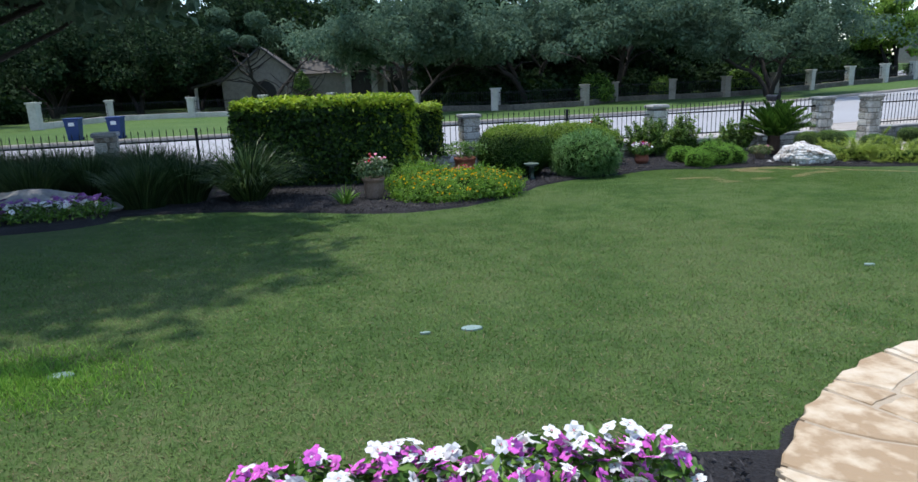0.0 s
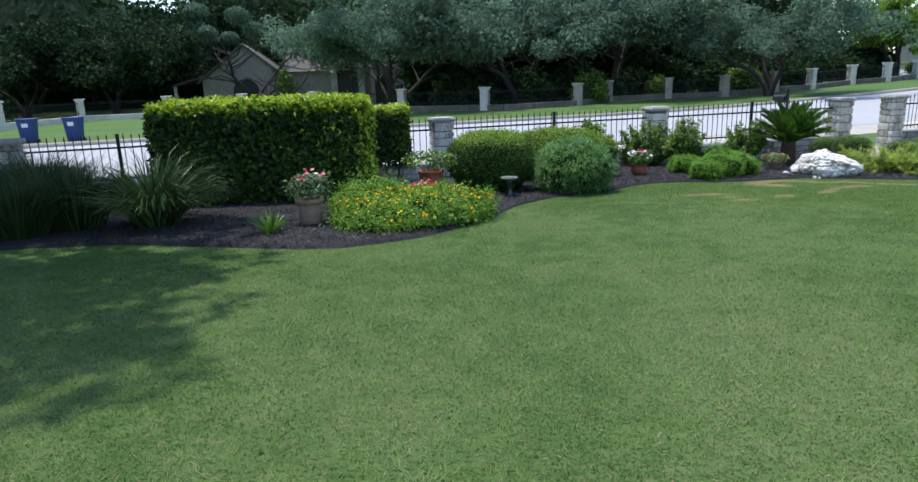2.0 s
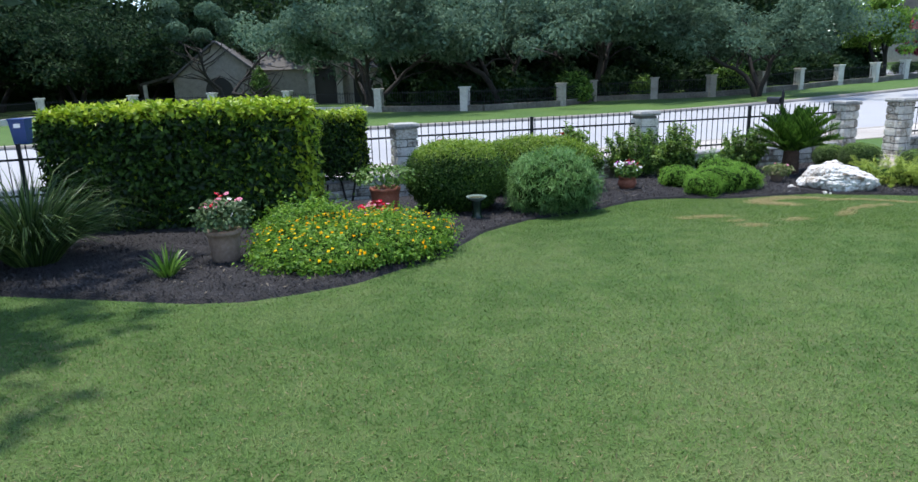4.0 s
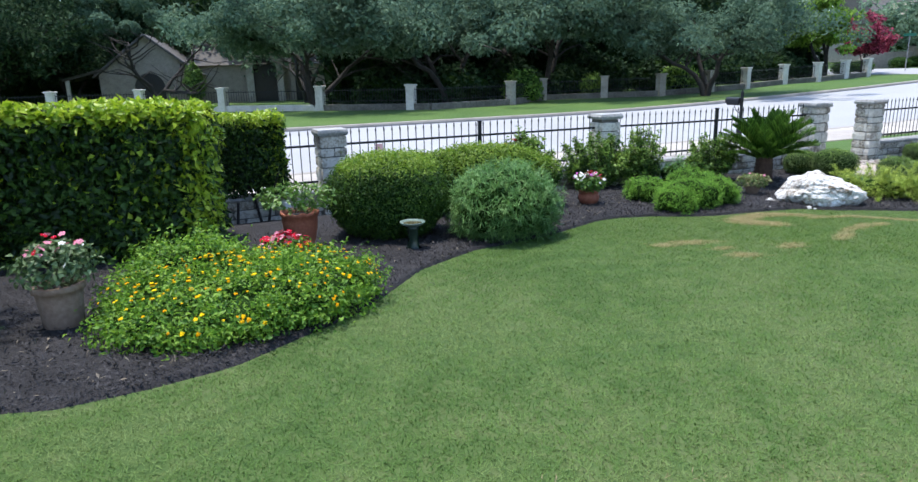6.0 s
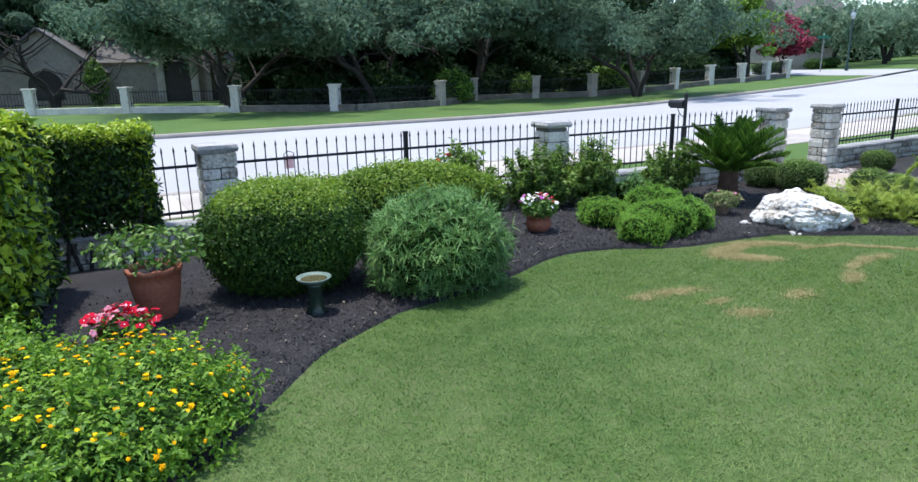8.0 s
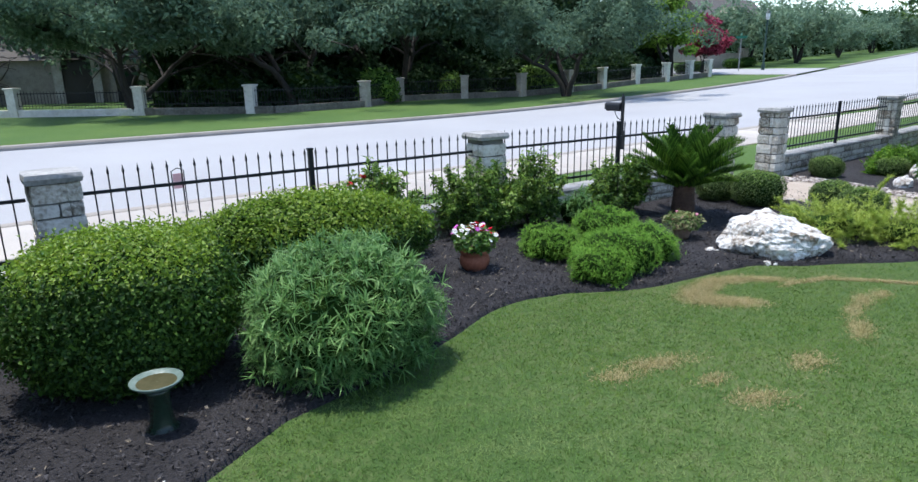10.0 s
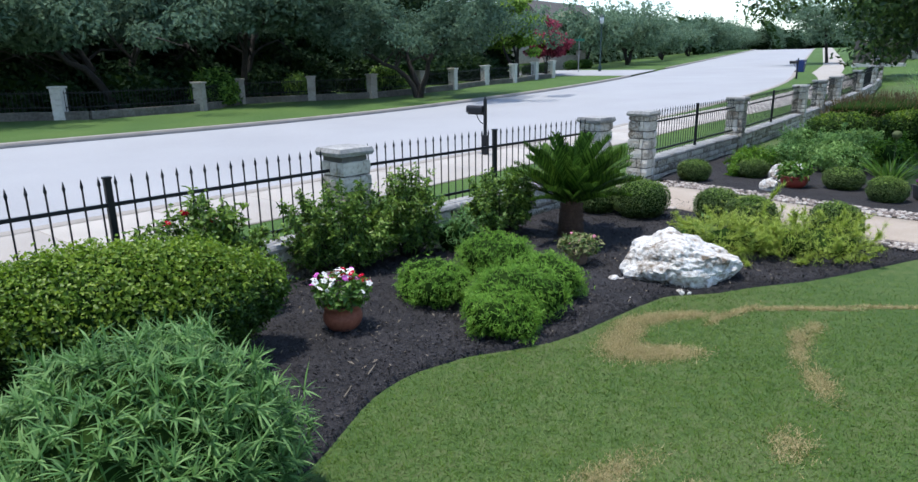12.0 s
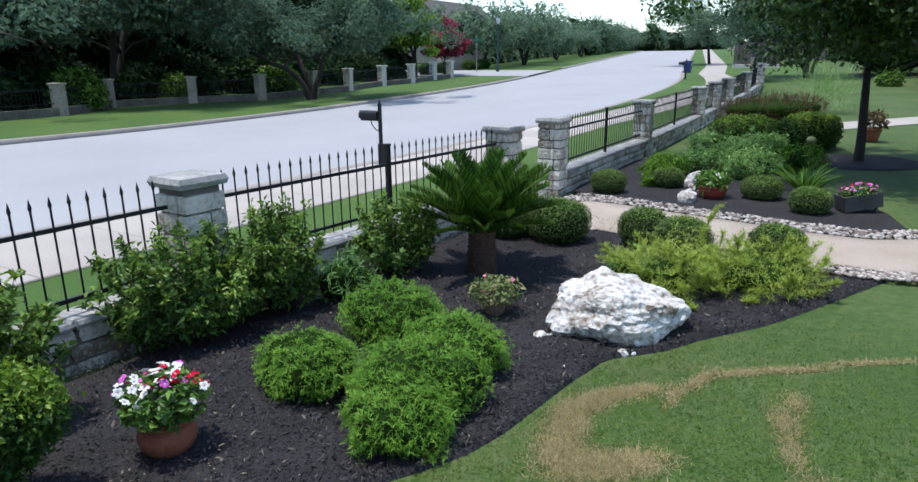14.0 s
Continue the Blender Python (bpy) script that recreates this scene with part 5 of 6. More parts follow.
def pot_profile(rb, rt, h, rim=.012, rim_h=.035, t=.014, belly=0.0):
    pts = [(0.001, 0), (rb * .95, 0), (rb, .008)]
    for k in range(1, 6):
        f = k / 6
        pts.append((rb + (rt - rb) * f + belly * math.sin(math.pi * f), (h - rim_h) * f))
    pts += [(rt, h - rim_h), (rt + rim, h - rim_h + .004), (rt + rim, h - .006), (rt + rim - .006, h), (rt - t, h - .002), (rt - t - .004, h - .05)]
    return pts


p = pot("clay_pot", "weathered clay pot with pink and white roses on mulch", -1.1, 9.52, pot_profile(.122, .148, .31, .018, .045), M_CLAY)
plant_in(p, (.27, .25, .15), .44, 520, (.05, .03), M_ROSELEAF, 201, stems=22)
flowers_on(p, (.24, .22, .17), .45, "ppwpr", 24, 202, .9)
p = pot("terracotta_pot", "large scallop-rimmed terracotta pot with a sprawling green plant", .13, 11.75, pot_profile(.12, .185, .4, .012, .04, belly=.01), M_TERRA, wave=.008)
plant_in(p, (.42, .38, .13), .54, 480, (.055, .032), M_PLEAF, 203, .7, 24)
p = pot("flower_bowl", "terracotta bowl crowded with red and pink flowers", .13, 10.98, pot_profile(.09, .15, .18, .01, .03), M_TERRA)
plant_in(p, (.18, .18, .08), .2, 350, (.04, .026), M_VLEAF, 205)
flowers_on(p, (.22, .21, .1), .2, "rrrrrrp", 54, 206, 1.25)
flowers_on(p, (.1, .1, .1), .22, "ppw", 9, 207, 1.15)
p = pot("vinca_pot", "round-bellied terracotta pot with red and white vinca", 3.71, 14.0, pot_profile(.095, .125, .2, .012, .03, belly=.035), M_TERRA)
plant_in(p, (.21, .21, .12), .3, 900, (.045, .024), M_VLEAF, 208)
flowers_on(p, (.22, .22, .13), .31, "wwwwwrrrm", 60, 209, 1.0)
p = pot("rose_bowl", "small tan pot with a pinkish-green bushy plant", 6.3, 14.46, pot_profile(.07, .11, .15, .01, .03), M_CLAY)
plant_in(p, (.24, .2, .1), .2, 700, (.04, .02), M_PINKLEAF := leaf_material("pinkish_leaf", [(.07, .13, .03), (.13, .21, .05), (.24, .24, .10)], .5), 211)
flowers_on(p, (.2, .17, .1), .2, "p", 8, 212, .7)
p = pot("red_bowl", "red glazed bowl with a leafy plant on the mulch", 11.98, 16.1, pot_profile(.14, .2, .2, .013, .035, belly=.025), M_GLAZE := material("red_glaze", [(.22, .03, .02), (.32, .06, .04)], 4, 40, .3, .05))
plant_in(p, (.24, .22, .14), .25, 360, (.11, .04), M_VLEAF, 213)
flowers_on(p, (.2, .18, .13), .25, "w", 9, 214, 1.1)
p = pot("distant_pot", "red clay pot with a dark rusty shrub on the lawn", 20.9, 17.4, pot_profile(.15, .2, .3, .015, .05), M_TERRA)
plant_in(p, (.3, .3, .22), .5, 400, (.1, .045), M_RUST, 215)

# birdbath
ob = thing("birdbath", pose(1.28, 11.6, zat(1.28, 11.6) + .01), "small green-glazed birdbath with a pale shallow bowl", "birdbath")
M_GREENGLAZE = material("dark_green_glaze", [(.006, .016, .010), (.014, .032, .02)], 5, 40, .25, .05)
M_PALEGLAZE = material("pale_green_glaze", [(.07, .115, .1), (.125, .175, .155), (.22, .27, .245)], 8, 40, .35, .1)
M_WATER = material("birdbath_water", [(.05, .05, .025), (.10, .09, .05)], 8, 30, .06, 0)
part("pedestal", lathe("pedestal", [(.001, 0), (.085, 0), (.085, .02), (.07, .035), (.066, .05), (.056, .09), (.052, .16), (.058, .22), (.07, .245), (.001, .25)], M_GREENGLAZE, 24), ob)
bowl = part("bowl", lathe("bowl", [(.001, .245), (.06, .247), (.105, .268), (.128, .288), (.13, .295), (.121, .295), (.095, .278), (.05, .266), (.001, .264)], M_PALEGLAZE, 28), ob, "pale green glazed bowl")
part("water", lathe("water", [(.001, .281), (.05, .281), (.098, .281)], M_WATER, 24), bowl, "still brown-green water")

# wooden planter with pink flowers
ob = thing("planter_box", pose(12.5, 14.26, zat(12.5, 14.26) + .05, 0, 10, 140) @ Matrix.Scale(.78, 4), "weathered dark wooden planter box spilling pink flowers", "planter")
M_WOOD = material("weathered_wood", [(.03, .028, .026), (.06, .055, .05), (.10, .09, .08)], 8, 60, .9, .4)
for k, (sx, sy, px, py) in enumerate(((.62, .03, 0, -.17), (.62, .03, 0, .17), (.03, .31, -.295, 0), (.03, .31, .295, 0))):
    part("board", plain_box("board", sx, sy, .26, M_WOOD, .004), ob, m=pose(px, py, .04))
part("bottom", plain_box("bottom", .56, .31, .03, M_WOOD, .004), ob, m=pose(0, 0, .03))
for sx in (-.22, .22):
    for sy in (-.13, .13):
        part("leg", plain_box("leg", .04, .04, .1, M_WOOD, .004), ob, m=pose(sx, sy, -.05))
plant_in(ob, (.34, .2, .12), .3, 420, (.05, .03), M_VLEAF, 216)
flowers_on(ob, (.33, .2, .12), .32, "pmmmr", 40, 217, 1.1)


# ---------------------------------------------------------------- sago palm
def frond_mesh(length, seed):
    """One pinnate frond: an arching midrib with two rows of narrow stiff leaflets."""
    rng = np.random.default_rng(seed)
    V, F = [], []
    n = 48
    at = lambda f: Vector((length * f * math.cos(.3 * f * f), 0, length * (.16 * f - .25 * f * f)))
    r = tube([at(k / 8) for k in range(9)], [.008 - .006 * k / 8 for k in range(9)], 5)
    V += [tuple(v) for v in r[0]]
    F += r[1]
    for i in range(n):
        f = .14 + .86 * i / n
        p = at(f)
        ll = .175 * math.sin(math.pi * (f * .74 + .16)) + .02
        for sgn in (1, -1):
            tip = p + Vector((ll * .80, sgn * ll * .56, ll * .26 + .012 * rng.normal()))
            w = Vector((.0074, -sgn * .004, 0))
            mid = p.lerp(tip, .5) + Vector((0, 0, .012))
            b = len(V)
            V += [tuple(p - w), tuple(p + w), tuple(mid + w * .9), tuple(tip), tuple(mid - w * .9)]
            F += [[b, b + 1, b + 2, b + 4], [b + 4, b + 2, b + 3]]
    me = bpy.data.meshes.new("frond")
    me.from_pydata(V, [], F)
    me.materials.append(M_SAGO)
    return me


ob = thing("sago_palm", pose(6.97, 15.44, zat(6.97, 15.44)), "sago palm with a stout scaly trunk and stiff arching fronds", "palm")
M_SCALE = material("sago_trunk", [(.035, .02, .013), (.075, .042, .027), (.12, .07, .045)], 12, 50, .95, .8, 40, dist=.03)
part("trunk", lathe("trunk", [(.001, 0)] + [(.15 - .03 * (k / 14) + (.014 if k % 2 else 0), .031 * k) for k in range(15)] + [(.06, .48), (.001, .50)], M_SCALE, 18), ob)
FRONDS = [frond_mesh(.88, i) for i in range(3)]
rng = random.Random(8)
for k in range(58):
    lift = [54, 42, 31, 20, 8][k % 5] + rng.uniform(-7, 7)
    part("frond", FRONDS[k % 3], ob, m=pose(0, 0, .39) @ pose(0, 0, 0, 0, 0, 137.5 * k + rng.uniform(-8, 8)) @ pose(.03, 0, 0, 0, -lift - 14, 0) @ Matrix.Scale(rng.uniform(.85, 1.1), 4))


# ---------------------------------------------------------------- ornamental grasses and small clumps
M_FOUNTAINPALE = leaf_material("pale_fountain_grass", [(.018, .048, .012), (.045, .095, .022), (.11, .175, .05)], .45)
M_FOUNTAIN = leaf_material("fountain_grass", [(.014, .038, .010), (.032, .068, .018), (.068, .105, .038)], .55)


def grass_clump(name, label, x, y, r, length, width, n, mat, seed, droop=1.1, group="", lean=.75):
    rng = np.random.default_rng(seed)
    ob = thing(name, pose(x, y, zat(x, y) + .01), label, "ornamental grass", group)
    a, q = rng.uniform(0, 6.28, n), np.sqrt(rng.random(n))
    d = np.stack([np.cos(a) * q * lean, np.sin(a) * q * lean, np.ones(n)], 1)
    P = np.stack([np.cos(a) * q * r * .35, np.sin(a) * q * r * .35, np.zeros(n)], 1)
    part("foliage", blades("foliage", P, d, length, width, mat, rng, 4, droop, .2), ob)["kind"] = "stuff"
    return ob


for k, (x, y, L) in enumerate(((-3.85, 9.45, .95), (-4.6, 9.9, 1.0), (-5.3, 9.5, .95), (-6.1, 9.8, 1.0), (-6.9, 9.9, 1.0), (-5.0, 10.5, 1.05), (-6.4, 10.6, 1.0), (-4.2, 8.95, .8), (-7.8, 10.2, 1.0), (-5.8, 8.95, .85))):
    grass_clump("fountain_grass", "tall dense clump of dark green fountain grass", x, y, .75, L * .68, .011, 1900, M_FOUNTAIN, 300 + k, 1.5, "fountain grasses", .55)
grass_clump("fountain_grass", "arching fountain grass clump with pale tips", -2.92, 9.5, .5, .9, .012, 1300, M_FOUNTAINPALE, 320, 2.2, "fountain grasses", .85)
grass_clump("lily_tuft", "small tuft of broad strap leaves on mulch", -1.4, 8.95, .14, .25, .018, 70, M_VLEAF, 321, 1.2, "", .9)
c = grass_clump("agapanthus", "strap-leaved clump with one tall seed stalk", 13.4, 15.4, .3, .5, .028, 110, M_VLEAF, 322, 1.3, "", .9)
part("stalk", tubes("stalk", [([(0, 0, 0), (.02, 0, .4), (.03, 0, .78)], [.008, .007, .005])], M_STEM, 5), c)
part("seed_head", lathe("seed_head", [(.002, .74), (.06, .78), (.075, .83), (.04, .87), (.002, .88)], M_STEM, 10), c)

# boulder and bedding flowers beneath the shade tree
M_GREYROCK = material("grey_rock", [(.14, .135, .13), (.25, .24, .23), (.34, .33, .31)], 3, 18, .9, .6, 25, dist=.02)
boulder("flat_boulder", "low flat grey boulder in the flower bed", -5.45, 8.45, (1.0, .5, .24), M_GREYROCK, 7, 10, .5, 4)
me = grid("shade_bed", np.linspace(0, 1, 14), np.linspace(0, 2 * np.pi, 33), lambda r, a: (-6.5 + 2.5 * r * np.cos(a), 7.9 + 1.2 * r * np.sin(a), gz(-6.5 + 2.5 * r * np.cos(a), 7.9 + 1.2 * r * np.sin(a)) + .05 - .06 * (r > .95)), M_MULCH)
tagged(new("shade_bed", me), "mulched flower bed under the shade tree", "flower bed", kind="structure")
for k in range(16):
    x = -4.3 - .2 * (k % 8) - .1 * (k // 8)
    y = 7.95 - .145 * (k % 8) + .3 * (k // 8)
    ob = thing("bedding_plant", pose(x, y, zat(x, y) + .04), "low bedding plant with white and purple flowers", "flowers", "bedding flowers")
    plant_in(ob, (.18, .17, .11), .11, 150, (.045, .028), M_VLEAF, 330 + k, stems=4)
    flowers_on(ob, (.17, .16, .12), .13, "wwwv" if k < 8 else "vvvv", 10, 350 + k, 1.7)

# vinca bed by the patio
me = grid("patio_bed", np.linspace(-1.2, 1.75, 30), np.linspace(0, 1, 14), lambda x, v: (x, 1.35 + (np.interp(x, [-1.2, -.3, .5, 1.1, 1.75], [1.75, 1.95, 2.1, 2.38, 2.42]) - 1.35) * v, gz(x, 1.35 + 1.0 * v) + .03), M_MULCH)
tagged(new("patio_bed", me), "narrow mulch bed beside the flagstone edge", "flower bed", kind="structure")
for k in range(9):
    x, y = -.10 + .138 * k, 1.93 + .04 * math.sin(k * 2.4)
    ob = thing("vinca", pose(x, y, zat(x, y) + .03), "vinca plant with magenta and white five-petalled blooms", "flowers", "vinca by the patio")
    h = .07 + .019 * k + .02 * (k % 2)
    plant_in(ob, (.15, .15, .11), h * .75, 260, (.046, .024), M_VLEAF, 370 + k, stems=8)
    flowers_on(ob, (.15, .13, .11), h * .75, "mmmmmw" if k < 3 else "mmmmw", 27, 390 + k, 1.12, lean=(35, 0))
    rng = random.Random(420 + k)
    for j in range((0, 1, 3, 7, 7, 2, 7, 8, 9)[k]):
        part("bloom", BLOOM["w"], ob, m=pose(rng.uniform(-.09, .09), rng.uniform(-.02, .08), h + .055 + rng.uniform(-.03, .05), 48 - rng.uniform(0, 40), rng.uniform(-30, 30), 40 * j) @ Matrix.Scale(1.15, 4))


# ---------------------------------------------------------------- flagstone edge of the patio
def patio():
    cx, cy, R, r = 3.73, 1.05, 2.52, 2.12
    z = .48
    ang = np.linspace(0, radians(360), 97)
    me = grid("patio", ang, np.array([0.0, r + .01]), lambda a, q: (cx + q * np.cos(a), cy + q * np.sin(a), 0 * a + z), M_AGG := material("patio_aggregate", [(.20, .175, .15), (.33, .295, .26), (.46, .42, .38)], 3, 160, .85, .4, 220, dist=.006))
    ob = tagged(new("patio", me), "round patio of aggregate with a flagstone edge", "patio", kind="structure")
    me = grid("bedding", ang, np.array([r + .012, R - .02, R - .018]), lambda a, q: (cx + q * np.cos(a), cy + q * np.sin(a), np.where(q > R - .019, z - .2, z - .003)), M_JOINT)
    part("bedding", me, ob)
    me = grid("edging_soil", ang, np.array([R - .03, R + .02, R + .06]), lambda a, q: (cx + q * np.cos(a), cy + q * np.sin(a), gz(cx + q * np.cos(a), cy + q * np.sin(a)) + .012 + .01 * np.sin(31 * a) - .02 * (q > R + .05)), M_MULCH)
    part("edging_soil", me, ob)
    rng = random.Random(4)
    # slanting joints all round, each shared by the stones on both sides of it
    cuts, a = [], 0.0
    while a < radians(352):
        cuts.append((a, a + rng.uniform(-.05, .05), rng.uniform(-.02, .02)))
        a += rng.uniform(.07, .14)
    ends = cuts[1:] + [(cuts[0][0] + 2 * math.pi, cuts[0][1] + 2 * math.pi, cuts[0][2])]
    lerp = lambda c, f: c[0] + (c[1] - c[0]) * f + c[2] * math.sin(math.pi * f)
    for lo, hi in zip(cuts, ends):
        if rng.random() < .75:
            c0, c1 = rng.uniform(.35, .65), rng.uniform(.35, .65)
            spans = ((0, c0 - .03, 0, c1 - .03), (c0 + .03, 1, c1 + .03, 1))
        else:
            spans = ((0, 1, 0, 1),)
        for l0, l1, h0, h1 in spans:
            side = [(lerp(lo, l0 + (l1 - l0) * k / 3) + .004, l0 + (l1 - l0) * k / 3) for k in range(4)]
            other = [(lerp(hi, h0 + (h1 - h0) * k / 3) - .004, h0 + (h1 - h0) * k / 3) for k in range(4)]
            outer = [(side[3][0] + (other[3][0] - side[3][0]) * f, side[3][1] + (other[3][1] - side[3][1]) * f + rng.uniform(-.04, .03)) for f in (.2, .4, .6, .8)]
            inner = [(other[0][0] + (side[0][0] - other[0][0]) * f, other[0][1] + (side[0][1] - other[0][1]) * f + rng.uniform(-.01, .03)) for f in (.25, .5, .75)]
            loop = side + outer + other[::-1] + inner
            mid_t, mid_f = sum(p[0] for p in loop) / len(loop), sum(p[1] for p in loop) / len(loop)
            bm = bmesh.new()
            rings = []
            for shrink, dz in ((0, -.05), (0, -.004), (.035, .002), (.3, .004 + rng.uniform(-.002, .003))):
                ring = []
                for t, f in loop:
                    t, f = t + (mid_t - t) * shrink, f + (mid_f - f) * shrink
                    rad = r + .02 + (R - r - .02) * f
                    ring.append(bm.verts.new((cx + rad * math.cos(t), cy + rad * math.sin(t), z + dz + (.003 * noise.noise(Vector((9 * t, 5 * f, 1))) if dz > 0 else 0))))
                rings.append(ring)
            for q, w in zip(rings, rings[1:]):
                for i in range(len(loop)):
                    bm.faces.new((q[i], q[(i + 1) % len(loop)], w[(i + 1) % len(loop)], w[i]))
            bm.faces.new(rings[-1])
            bmesh.ops.recalc_face_normals(bm, faces=bm.faces[:])
            part("flagstone", bm_mesh("flagstone", bm, M_FLAGST), ob)


M_JOINT = material("sandy_joint", [(.34, .28, .20), (.44, .37, .28)], 6, 60, .95, .4)
M_FLAGST = material("tan_flagstone", [(.33, .235, .14), (.45, .35, .235), (.52, .43, .31), (.56, .485, .375)], 6, 14, .9, 1.0, 12, objrand=.35, gain=1.9, dist=.02)
patio()

# valve covers in the lawn
M_VALVE = material("pale_plastic", [(.15, .23, .2), (.25, .33, .3)], 6, 40, .6, .1)
for x, y, sx, sy, lb in ((.46, 3.82, .1, .06, "pale plastic irrigation cover sunk in the lawn"), (.2, 3.74, .05, .02, "pale plastic irrigation cover sunk in the lawn"), (-1.52, 3.14, .1, .06, "pale green irrigation cover sunk in the lawn"), (3.48, 5.27, .07, .04, "pale plastic irrigation cover sunk in the lawn")):
    ob = new("valve_cover", lathe("valve_cover", [(.001, .03), (.8, .03), (.95, .026), (1, .015), (1, -.03)], M_VALVE, 20))
    ob.matrix_basis = pose(x, y, zat(x, y) + .006, 0, 0, 10) @ Matrix.Diagonal((sx * .62, sy * .62, .25, 1))
    tagged(ob, lb, "valve cover", "valve covers")

# lantana flower heads
lant = bpy.data.objects["lantana"]
bm = bmesh.new()
for k in range(9):
    a = 2.4 * k
    q = .0055 * math.sqrt(k)
    bmesh.ops.create_icosphere(bm, subdivisions=1, radius=.0062, matrix=pose(q * math.cos(a), q * math.sin(a), .008 - 14 * q * q))
HEAD = bm_mesh("flower_head", bm, material("orange_bloom", [(.85, .38, .0), (.90, .50, .003), (.92, .60, .008)], 40, 200, .8, 0, objrand=.8, spec=.1))
rng = np.random.default_rng(77)
P, N = body_points(290, (.94, .73, .165), rng, 2.4, .1)
for p, nrm in zip(P, N):
    p = p + nrm * (.05 + .03 * rng.random())
    q = Vector(nrm).to_track_quat("Z", "Y").to_matrix().to_4x4()
    part("flower_head", HEAD, lant, m=Matrix.Translation((p[0], p[1], p[2] * .98 + .165)) @ q @ Matrix.Scale(rng.uniform(.42, .88), 4))

# small odds and ends on the beds
M_STICK = material("dry_stick", [(.10, .08, .06), (.2, .17, .13)], 10, 60, .9, .2)
for k, (a, b) in enumerate((((2.93, 12.55), (3.16, 12.72)), ((3.33, 12.88), (3.42, 13.0)), ((3.56, 13.1), (3.66, 13.22)), ((2.7, 12.3), (2.86, 12.36)))):
    pts = [(a[0] + (b[0] - a[0]) * f, a[1] + (b[1] - a[1]) * f, zat(*a) + .05 + .006 * math.sin(9 * f)) for f in (0, .35, .7, 1)]
    tagged(new("stick", tubes("stick", [(pts, [.005, .0055, .004, .002])], M_STICK, 5)), "thin dry stick lying on the mulch", "stick", "dry sticks")
for x, y, r in ((6.02, 13.42, .028), (6.5, 13.33, .04), (6.56, 13.3, .03), (6.26, 13.9, .05), (6.32, 13.86, .035), (1.36, 11.06, .03), (5.66, 13.52, .025)):
    boulder("small_stone", "small white stone on the mulch", x, y, (r * 1.3, r, r * .8), M_ROCK, r * 100, 40 * r, .5, 2)["group"] = "small stones"
for x, y, r in ((12.5, 16.7, .2), (11.5, 16.2, .14)):
    boulder("pale_rock", "pale rock behind the red bowl", x, y, (r * 1.3, r, r), M_ROCK, r * 50, 30, .7, 3)["group"] = "pale rocks"
ob = thing("plant_tag", pose(-.15, 12.6, zat(-.15, 12.6)), "white plastic plant tag on a stake", "plant tag")
part("stake", plain_box("stake", .01, .006, .3, M_WHITE, .001), ob)
part("card", plain_box("card", .07, .006, .1, M_WHITE, .001), ob, m=pose(0, 0, .28))
ob = thing("yard_sign", pose(.55, 18.4, zat(.55, 18.4) + .01, 0, 0, 30), "small pink printed card on a black wire frame", "sign")
part("wire_frame", tubes("wire_frame", [([(-.09, 0, 0), (-.09, 0, .62), (0, 0, .66), (.09, 0, .62), (.09, 0, 0)], [.008] * 5)], M_IRON, 6), ob)
part("card", plain_box("card", .15, .01, .22, M_PINKCARD := material("pink_card", [(.5, .25, .28), (.6, .4, .4)], 20, 60, .6, 0), .002), ob, m=pose(0, 0, .36))
rng = np.random.default_rng(31)
xy = rng.normal(size=(40, 2)) * [.26, .18] + [3.66, 13.78]
P = np.stack([xy[:, 0], xy[:, 1], gz(xy[:, 0], xy[:, 1]) + .05], 1)
tagged(new("fallen_petals", leaves("fallen_petals", P, np.tile([0, 0, 1.0], (40, 1)), .016, .010, M_STICK, rng, .3, 0, 0)), "pale fallen petals scattered on the mulch", "petals", kind="stuff")
# red flower heads on the shrub before the fence
flowers_on(bpy.data.objects["leafy_shrub.003"], (.34, .2, .4), .5, "r", 12, 401, .9)


